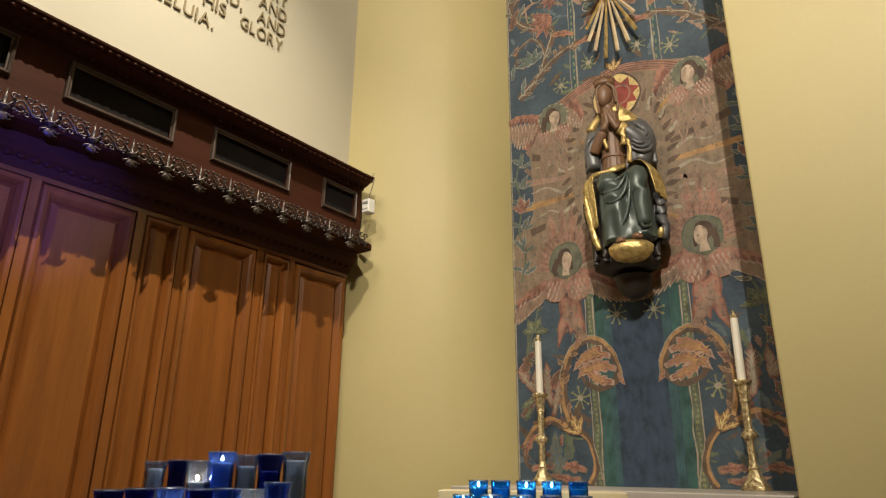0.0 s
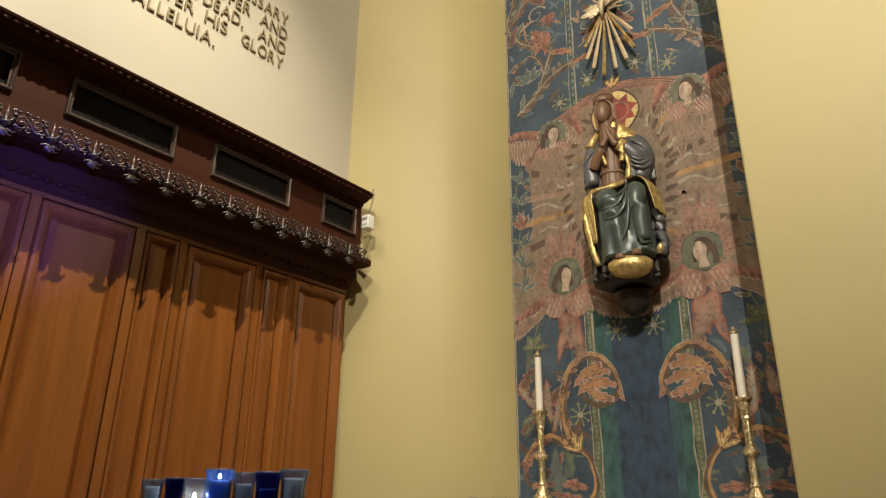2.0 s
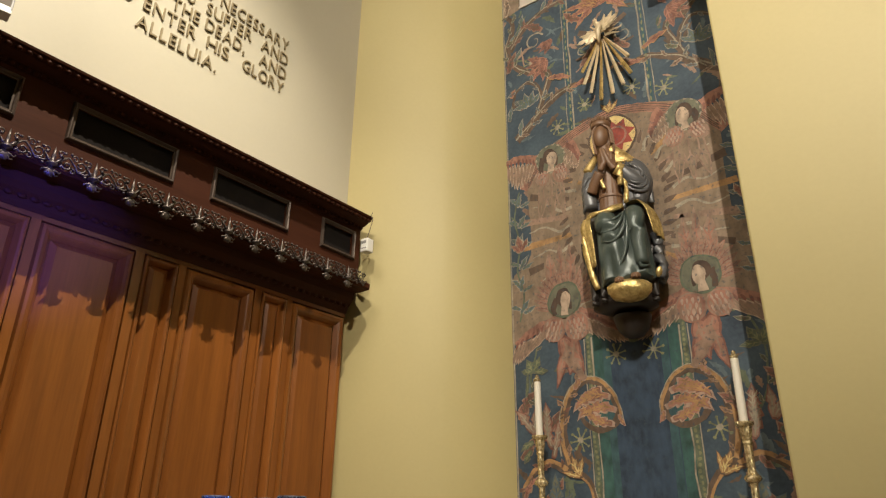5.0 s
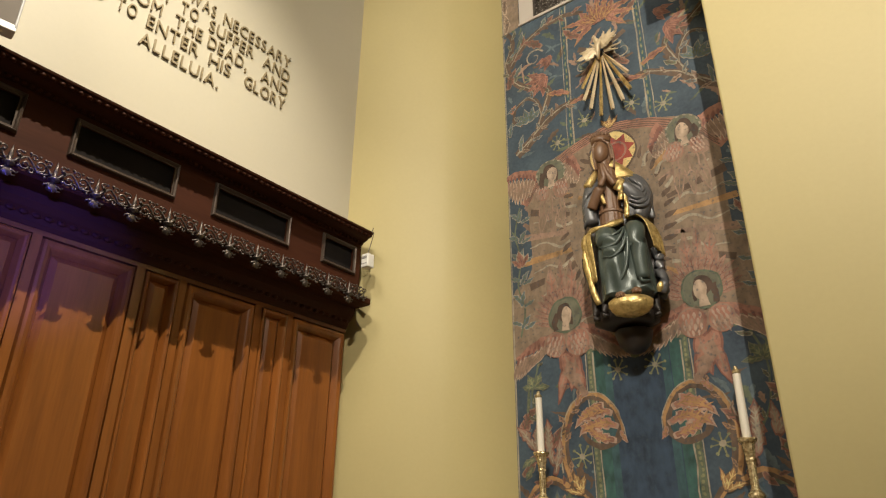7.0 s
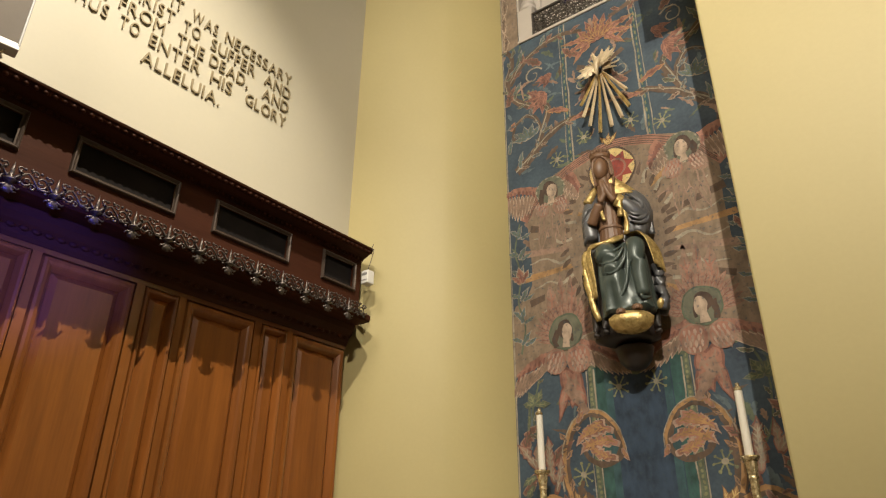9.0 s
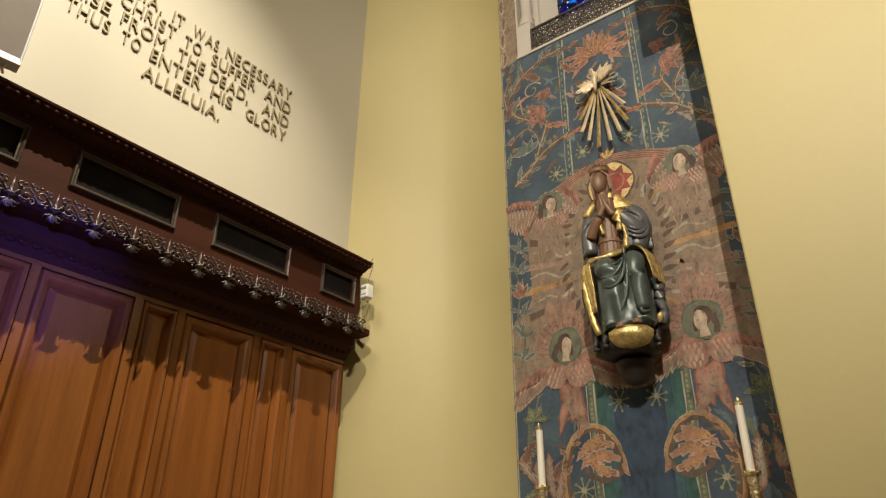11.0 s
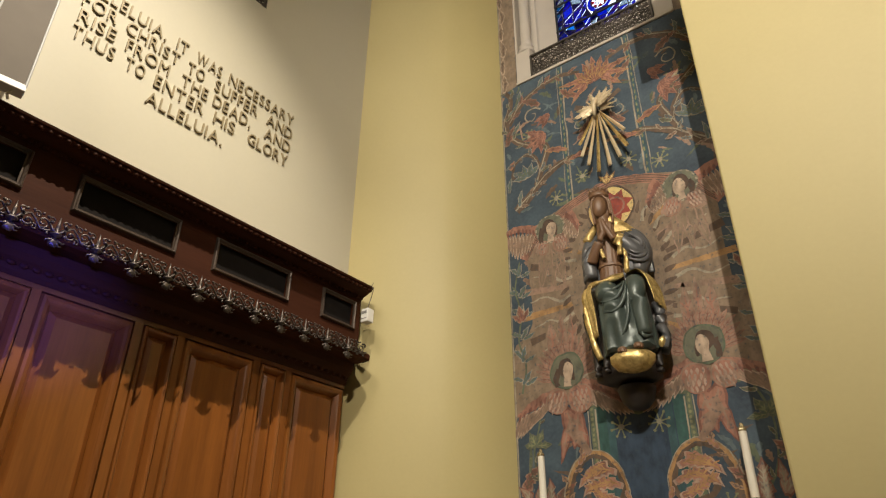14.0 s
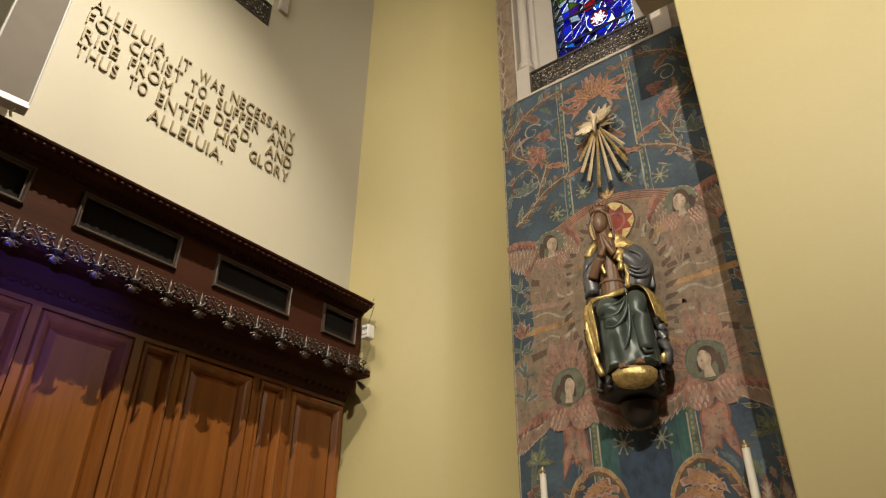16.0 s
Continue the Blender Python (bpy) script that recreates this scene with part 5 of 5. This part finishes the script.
# thighs and knees under the cloth
st.limb([(-0.055, -0.02, 3.26), (-0.056, -0.14, 3.225), (-0.056, -0.26, 3.185), (-0.052, -0.325, 3.12)], 0.082, ROBE, taper=lambda u: 1.0 - 0.22 * u * u, n=18)
st.limb([(0.10, -0.02, 3.28), (0.115, -0.14, 3.25), (0.122, -0.27, 3.215), (0.126, -0.335, 3.14), (0.132, -0.335, 3.0), (0.140, -0.33, 2.86)], 0.080, ROBE, taper=lambda u: 1.0 - 0.52 * u, n=18)
# raised creases
for pts, r in (([(0.060, -0.325, 3.225), (0.040, -0.352, 3.16), (0.0, -0.352, 3.105), (-0.055, -0.345, 3.085), (-0.105, -0.325, 3.10)], 0.008), ([(0.066, -0.335, 3.205), (0.052, -0.355, 3.11), (0.015, -0.356, 3.045), (-0.035, -0.350, 3.015), (-0.085, -0.335, 3.03)], 0.009),
               ([(0.074, -0.345, 3.17), (0.066, -0.353, 3.05), (0.048, -0.352, 2.95), (0.018, -0.350, 2.875), (0.0, -0.345, 2.855)], 0.009), ([(0.058, -0.30, 3.235), (0.02, -0.335, 3.185), (-0.03, -0.348, 3.160), (-0.09, -0.335, 3.155)], 0.007),
               ([(0.150, -0.335, 2.92), (0.125, -0.352, 2.885), (0.130, -0.352, 2.84), (0.165, -0.335, 2.845), (0.185, -0.32, 2.86)], 0.009)):
    st.limb(pts, r, ROBE, n=8, taper=lambda u: 0.25 + 1.1 * math.sin(math.pi * min(1, u + 0.06)))


def cloak_folds(a, z, t):
    out = 0.006 * math.sin(11 * a + 3 * math.sin(7 * z)) * (1 - t)
    q = turnto(a, -0.9)
    hang = z + 0.16 * q * q
    return out + 0.012 * math.sin(58 * hang) * math.exp(-(q / 0.7) ** 2) * math.sin(math.pi * t)


# cloak behind, torso, belt and gilded capelet
drape(3.26, 3.74, 36, 90, lambda t: (0.035 - 0.01 * t, -0.02), lambda t: (0.185 - 0.055 * t ** 2, 0.115 - 0.03 * t), cloak_folds, CLOAK)
drape(3.31, 3.76, 24, 60, lambda t: (-0.012, -0.125 + 0.03 * t), lambda t: (0.078 - 0.016 * t, 0.074 - 0.014 * t), lambda a, z, t: 0.0025 * math.sin(17 * a), BROWN)
drape(3.405, 3.422, 4, 60, lambda t: (-0.012, -0.122), lambda t: (0.078, 0.074), lambda a, z, t: 0.004, BROWN)
drape(3.675, 3.835, 22, 90, lambda t: (0.058 - 0.05 * t, -0.045), lambda t: (0.150 - 0.095 * t ** 1.2, 0.108 - 0.052 * t), lambda a, z, t: 0.005 * math.sin(9 * a + 8 * z) * (1 - t) - 0.05 * math.exp(-(turnto(a, -math.pi / 2 - 0.55) / 0.5) ** 2) * (1 - t), GOLD)
st.limb([(-0.085, -0.075, 3.765), (-0.112, -0.095, 3.71), (-0.148, -0.105, 3.64)], 0.030, GOLD, taper=lambda u: 0.6 + 0.5 * u, n=10)
# the full sleeve with its slung folds
st.limb([(0.105, -0.05, 3.69), (0.165, -0.075, 3.635), (0.190, -0.11, 3.53), (0.178, -0.14, 3.43), (0.150, -0.15, 3.35)], 0.060, CLOAK, taper=lambda u: 0.85 + 0.35 * math.sin(math.pi * u), n=20)
st.limb([(0.185, -0.15, 3.47), (0.145, -0.19, 3.50), (0.095, -0.215, 3.55), (0.060, -0.225, 3.575)], 0.058, CLOAK, taper=lambda u: 1.05 - 0.4 * u, n=16)
st.sheet([(0.085, -0.125, 3.675), (0.088, -0.190, 3.61), (0.098, -0.215, 3.53), (0.100, -0.215, 3.44), (0.092, -0.20, 3.35)], [(0.190, -0.060, 3.675), (0.245, -0.085, 3.60), (0.262, -0.105, 3.52), (0.256, -0.115, 3.44), (0.262, -0.11, 3.36)], CLOAK, 2.2, 0.020, 20)
for k in range(4):
    st.limb([(0.105 + 0.02 * k, -0.165 - 0.004 * k, 3.655 - 0.012 * k), (0.185 + 0.014 * k, -0.165, 3.60 - 0.030 * k), (0.205 + 0.006 * k, -0.185, 3.535 - 0.034 * k), (0.150 + 0.008 * k, -0.222, 3.490 - 0.030 * k), (0.105, -0.232, 3.535 - 0.036 * k)], 0.0125, CLOAK, n=8, taper=lambda u: 0.3 + 0.95 * math.sin(math.pi * u))
# the narrow sleeve
st.limb([(-0.105, -0.05, 3.69), (-0.135, -0.08, 3.60), (-0.148, -0.115, 3.47), (-0.142, -0.13, 3.35)], 0.046, CLOAK, taper=lambda u: 0.9 + 0.2 * math.sin(math.pi * u), n=16)
st.limb([(-0.130, -0.165, 3.45), (-0.10, -0.20, 3.51), (-0.065, -0.225, 3.565)], 0.034, BROWN, n=14)
for k in range(4):
    st.limb([(-0.118, -0.12, 3.60 - 0.055 * k), (-0.160, -0.150, 3.555 - 0.06 * k), (-0.185, -0.125, 3.50 - 0.05 * k), (-0.190, -0.09, 3.47 - 0.045 * k)], 0.012, CLOAK, n=8, taper=lambda u: 0.4 + 0.8 * math.sin(math.pi * u))
# gilded cuff and the long gilded edge under it
st.limb([(0.075, -0.222, 3.565), (0.040, -0.235, 3.585)], 0.044, GOLD, n=14)
st.limb([(0.058, -0.245, 3.57), (0.062, -0.248, 3.51), (0.056, -0.235, 3.455)], 0.017, GOLD, n=8, squash=1.5)
st.limb([(0.088, -0.215, 3.53), (0.092, -0.21, 3.44), (0.084, -0.20, 3.34)], 0.014, GOLD, n=8, squash=1.5)
st.limb([(-0.062, -0.20, 3.56), (-0.058, -0.215, 3.50), (-0.045, -0.21, 3.45)], 0.013, GOLD, n=8)
# joined fingers
for s in (-1, 1):
    st.limb([(0.030 if s > 0 else -0.062, -0.238, 3.575), (-0.018 + s * 0.016, -0.252, 3.63), (-0.030 + s * 0.010, -0.254, 3.68), (-0.036 + s * 0.006, -0.246, 3.735)], 0.020, BROWN, taper=lambda u: 1.05 - 0.55 * u * u, n=12)
# gilded sash over the lap and the lining that falls over the knee
for k in range(4):
    d = 0.018 * k
    st.limb([(-0.155, -0.18 - d, 3.275 - 0.008 * k), (-0.10, -0.23 - d, 3.275 - 0.008 * k), (-0.02, -0.235 - d, 3.29 - 0.010 * k), (0.06, -0.19 - d, 3.335 - 0.012 * k)], 0.013, GOLD, n=8, squash=1.4, taper=lambda u: 0.8 + 0.3 * math.sin(11 * u))
st.sheet([(0.080, -0.20, 3.335), (0.150, -0.265, 3.325), (0.196, -0.30, 3.255), (0.216, -0.315, 3.16), (0.228, -0.315, 3.075)], [(0.095, -0.10, 3.365), (0.195, -0.12, 3.345), (0.255, -0.15, 3.27), (0.285, -0.17, 3.17), (0.292, -0.18, 3.055)], GOLD, 3.2, 0.009)
# lining and folds at both sides of the seat
st.sheet([(-0.215, -0.13, 3.255), (-0.225, -0.13, 3.20), (-0.200, -0.15, 3.08), (-0.172, -0.17, 2.91)], [(-0.135, -0.25, 3.275), (-0.158, -0.275, 3.20), (-0.150, -0.285, 3.08), (-0.140, -0.29, 2.89)], GOLD, 2.4, 0.009)
for k in range(6):
    w = 0.010 * math.sin(2.2 * k)
    st.limb([(-0.185, -0.16 + 0.035 * k, 3.17), (-0.200 + w, -0.17 + 0.035 * k, 3.07), (-0.180 - w, -0.18 + 0.035 * k, 2.95), (-0.165 + w, -0.19 + 0.035 * k, 2.85), (-0.140, -0.19 + 0.035 * k, 2.77 + 0.02 * (k % 3))], 0.020, (GOLD, CLOAK, BLACKISH, CLOAK, BLACKISH, BLACKISH)[k], n=8, squash=1.3, taper=lambda u: 1.1 - 0.4 * u)
    st.limb([(0.232, -0.20 + 0.035 * k, 3.11), (0.250 + w, -0.20 + 0.035 * k, 3.03), (0.240 - w, -0.20 + 0.035 * k, 2.96), (0.262 + w, -0.19 + 0.035 * k, 2.90), (0.238, -0.19 + 0.035 * k, 2.815 + 0.02 * (k % 3))], 0.023, (CLOAK, CLOAK, BLACKISH, CLOAK, BLACKISH, BLACKISH)[k], n=8, squash=1.3)
st.blob((0.232, -0.21, 2.845), (0.020, 0.020, 0.036), GOLD, (0, 15, 0))
# neck, plain head, hair and crown
HX, HY = -0.034, -0.105
st.limb([(-0.014, -0.075, 3.76), (HX, -0.095, 3.84)], 0.040, BROWN)
st.blob((HX - 0.004, HY - 0.012, 3.898), (0.052, 0.060, 0.086), BROWN, (-6, 4, -30))
st.loft([(HX + 0.012, -0.062, 3.76, 0.062, 0.045, 1), (HX + 0.012, -0.062, 3.86, 0.070, 0.058, 1), (HX + 0.004, -0.075, 3.96, 0.064, 0.062, 1), (HX, -0.085, 4.0, 0.03, 0.03, 0)], BROWN, folds=11, depth=0.03, n=36)
for pts in ([(HX + 0.010, -0.13, 3.985), (HX + 0.060, -0.125, 3.955), (HX + 0.074, -0.12, 3.88), (HX + 0.076, -0.13, 3.80), (HX + 0.070, -0.145, 3.745)], [(HX + 0.0, -0.15, 3.985), (HX + 0.050, -0.15, 3.945), (HX + 0.060, -0.14, 3.88), (HX + 0.066, -0.145, 3.82)],
            [(HX - 0.01, -0.14, 3.985), (HX - 0.052, -0.13, 3.95), (HX - 0.056, -0.125, 3.87), (HX - 0.050, -0.13, 3.80), (HX - 0.046, -0.145, 3.75)]):
    st.limb(pts, 0.009, BROWN, n=8)
st.loft([(HX, HY + 0.01, 3.975, 0.064, 0.068, 0), (HX, HY + 0.01, 3.985, 0.068, 0.072, 0), (HX, HY + 0.01, 4.012, 0.067, 0.071, 0), (HX, HY + 0.01, 4.018, 0.058, 0.060, 0)], BROWN)
for k in range(15):
    a = 2 * math.pi * k / 15
    st.blob((HX + 0.063 * math.cos(a), HY + 0.01 + 0.067 * math.sin(a), 4.022 + 0.006 * (k % 2)), (0.013, 0.013, 0.017), BROWN)
# flattened in depth and sheared so its outline holds from the camera
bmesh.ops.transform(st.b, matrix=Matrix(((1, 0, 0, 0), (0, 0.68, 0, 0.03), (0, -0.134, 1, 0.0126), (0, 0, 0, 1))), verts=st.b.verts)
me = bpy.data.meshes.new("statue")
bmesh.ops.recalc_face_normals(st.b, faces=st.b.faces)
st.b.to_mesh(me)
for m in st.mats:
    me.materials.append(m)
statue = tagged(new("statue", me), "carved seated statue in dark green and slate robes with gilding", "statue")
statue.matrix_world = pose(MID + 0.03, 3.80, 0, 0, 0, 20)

corbel = tagged(part("wall_corbel", lathe([(0.02, 2.52), (0.06, 2.535), (0.095, 2.575), (0.112, 2.63), (0.118, 2.66), (0.112, 2.666)], 28, at=(MID + 0.055, 3.87, 0)), BLACKISH, smooth=True), "dark wooden wall bracket carrying the statue", "bracket")

# ---- altar slab in the niche, candlesticks and candles ----
altar = thing("altar", "grey stone altar block with a marble top slab", "altar", at=(MID, 3.6, 0))
part("body", box(NL - MID + 0.06, NR - MID - 0.05, -0.34, 0.40, 0.0, 1.345, 0.006), STONE, altar)
part("top_slab", box(NL - MID + 0.02, NR - MID - 0.02, -0.40, 0.40, 1.345, 1.408, 0.006), SLAB, altar)

foot = [(0.0774, 0.0), (0.0774, 0.012), (0.0704, 0.016), (0.0686, 0.028), (0.0484, 0.05), (0.0317, 0.085), (0.0246, 0.10)]
stem = [(0.0246, 0.10), (0.0299, 0.108), (0.0229, 0.118), (0.0194, 0.14), (0.0185, 0.235), (0.0229, 0.245)]
knop = [(0.0229, 0.245), (0.0387, 0.258), (0.0440, 0.268), (0.0387, 0.280), (0.0238, 0.292)]
shaft = [(0.0238, 0.292), (0.0194, 0.305), (0.0211, 0.40), (0.0194, 0.43), (0.0264, 0.44), (0.0229, 0.452), (0.0299, 0.49), (0.0317, 0.52)]
pan = [(0.0317, 0.52), (0.0440, 0.528), (0.0493, 0.54), (0.0475, 0.548), (0.0264, 0.546)]


def candlestick(at):
    c = thing("candlestick", "tall cast brass altar candlestick with an eight-sided foot", "candlestick", at=at, group="altar candlesticks")
    part("foot", lathe(foot, 8), BRASS, c)
    part("stem", lathe(stem, 16, flute=0.06, lobes=8), BRASS, c)
    part("knop", lathe(knop, 20, flute=0.05, lobes=10), BRASS, c, smooth=True)
    part("shaft", lathe(shaft, 16, flute=0.07, lobes=8), BRASS, c)
    part("drip_pan", lathe(pan, 24, flute=0.03, lobes=12), BRASS, c)
    return c


def altar_candle(at, lean):
    c = thing("altar_candle", "white altar candle with a brass follower cap", "candle", group="altar candles")
    c.matrix_world = pose(*at, 0, lean, 0)
    part("wax", lathe([(0.022, 0), (0.0225, 0.10), (0.021, 0.345), (0.017, 0.35)], 20), WAX, c, smooth=False)
    part("follower", lathe([(0.0225, 0.345), (0.0225, 0.36), (0.012, 0.37), (0.011, 0.385), (0.006, 0.39)], 16), BRASS, c, "brass cap")
    return c


for x, lean in ((-2.117, 0.0), (-0.868, 0.3)):
    candlestick((x, 3.85, 1.408)).scale = (1, 1, 1.033)
    altar_candle((x, 3.85, 1.426 + 0.548), lean)

# ---- votive racks ----


def votive(at, r, h, glass, wax_h, lit, kind):
    """A glass cup with wall thickness, wax and a wick; tall ones flare at the rim."""
    c = thing("votive_light", kind[0], "votive candle", at=at, group=kind[1])
    t = 0.0035
    if h > 0.1:
        outer = [(r * 0.80, 0), (r * 0.84, 0.006), (r * 0.84, h * 0.72), (r * 0.88, h * 0.84), (r * 0.97, h * 0.95), (r, h)]
    else:
        outer = [(r * 0.90, 0), (r * 0.95, 0.004), (r * 0.97, h * 0.6), (r, h * 0.95), (r, h)]
    inner = [(k - t, z) for k, z in outer[::-1]]
    inner[-1] = (inner[-1][0], 0.006)
    inner[-2] = (inner[-2][0], 0.010)
    g = part("glass", lathe(outer + inner, 24), glass, c, smooth=True)
    part("rim", lathe([(r - 0.004, h), (r + 0.0015, h), (r + 0.002, h + 0.002), (r - 0.002, h + 0.004), (r - 0.005, h + 0.002)], 24), SMOKE_GLASS, c)
    wr = (r * 0.84 if h > 0.1 else r * 0.93) - t - 0.002
    part("wax", lathe([(wr, 0.011), (wr, wax_h * 0.97), (wr * 0.9, wax_h), (0.001, wax_h - 0.003)], 20), WAX, c)
    part("wick", tube([(0, 0, wax_h - 0.004), (0.001, 0, wax_h + 0.006), (0.003, 0, wax_h + 0.012)], 0.0012, 4), LEAD, c)
    if lit:
        part("flame", lathe([(0.001, wax_h + 0.004), (0.0045, wax_h + 0.008), (0.0038, wax_h + 0.013), (0.0008, wax_h + 0.020)], 8), FLAME, c, smooth=True)
    return c


SMALL = ("short blue glass votive cup with white wax", "short votive lights")
TALL = ("tall blue glass votive lamp with pale wax", "tall votive lights")
CLEARL = ("tall clear grey glass votive lamp with pale wax", "tall votive lights")


def at_view(az, d, z):
    a = radians(az)
    return (-d * math.sin(a), d * math.cos(a), z)


# stepped rack of short cups in front of the altar
rack = thing("votive_rack", "beige stepped votive rack in front of the altar", "votive rack")
rack.matrix_world = pose(*at_view(29.5, 2.42, 0), 0, 0, 29.5)
part("back_step", box(-0.36, 0.33, 0.14, 0.30, 0.0, 1.425, 0.004), BEIGE, rack)
part("upper_step", box(-0.36, 0.33, -0.08, 0.136, 0.0, 1.398, 0.004), BEIGE, rack)
part("lower_step", box(-0.36, 0.33, -0.30, -0.084, 0.0, 1.356, 0.004), BEIGE, rack)
base = rack.matrix_world.copy()
for i, x in enumerate((-0.19, -0.11, -0.018, 0.072, 0.165)):
    votive(base @ Vector((x * 0.96 - 0.012, -0.02, 1.399)), 0.034, 0.062, CYAN_GLASS, 0.040, i in (0, 2, 3), SMALL)
for i, x in enumerate((-0.23, -0.14, -0.045, 0.05, 0.145)):
    votive(base @ Vector((x, -0.19, 1.357)), 0.034, 0.062, CYAN_GLASS, 0.042, i in (0, 1, 2), SMALL)

# rack of tall lamps by the panelled wall
rack2 = thing("votive_rack", "dark stepped votive rack beside the panelled wall", "votive rack")
rack2.matrix_world = pose(*at_view(54.0, 2.35, 0), 0, 0, 54.0)
part("back_step", box(-0.45, 0.45, -0.10, 0.16, 0.0, 1.34, 0.004), DARK_WOOD, rack2)
part("front_step", box(-0.45, 0.45, -0.36, -0.104, 0.0, 1.255, 0.004), DARK_WOOD, rack2)
base = rack2.matrix_world.copy()
for x, dy, h, r, glass, w, lit in ((-0.235, 0.02, 0.172, 0.036, SMOKE_GLASS, 0.155, False), (-0.165, 0.05, 0.178, 0.036, DARK_GLASS, 0.10, False), (-0.095, 0.0, 0.176, 0.040, SMOKE_GLASS, 0.115, True), (-0.02, 0.0, 0.205, 0.048, BLUE_GLASS, 0.175, True),
                                 (0.065, 0.03, 0.196, 0.042, SMOKE_GLASS, 0.165, False), (0.145, 0.0, 0.200, 0.046, DARK_GLASS, 0.15, False), (0.235, 0.0, 0.208, 0.050, SMOKE_GLASS, 0.185, False)):
    votive(base @ Vector((x * 0.93 - 0.022, dy, 1.338)), r * 0.95, h, glass, w, lit, CLEARL if glass is SMOKE_GLASS else TALL)
for i, (x, glass) in enumerate(((-0.33, DARK_GLASS), (-0.25, DARK_GLASS), (-0.17, BLUE_GLASS), (-0.09, DARK_GLASS), (-0.01, BLUE_GLASS), (0.055, SMOKE_GLASS), (0.13, BLUE_GLASS))):
    votive(base @ Vector((x, -0.21, 1.256)), 0.040, (0.176, 0.180, 0.182, 0.178, 0.180, 0.178, 0.198)[i], glass, 0.13, i in (2, 5), CLEARL if glass is SMOKE_GLASS else TALL)
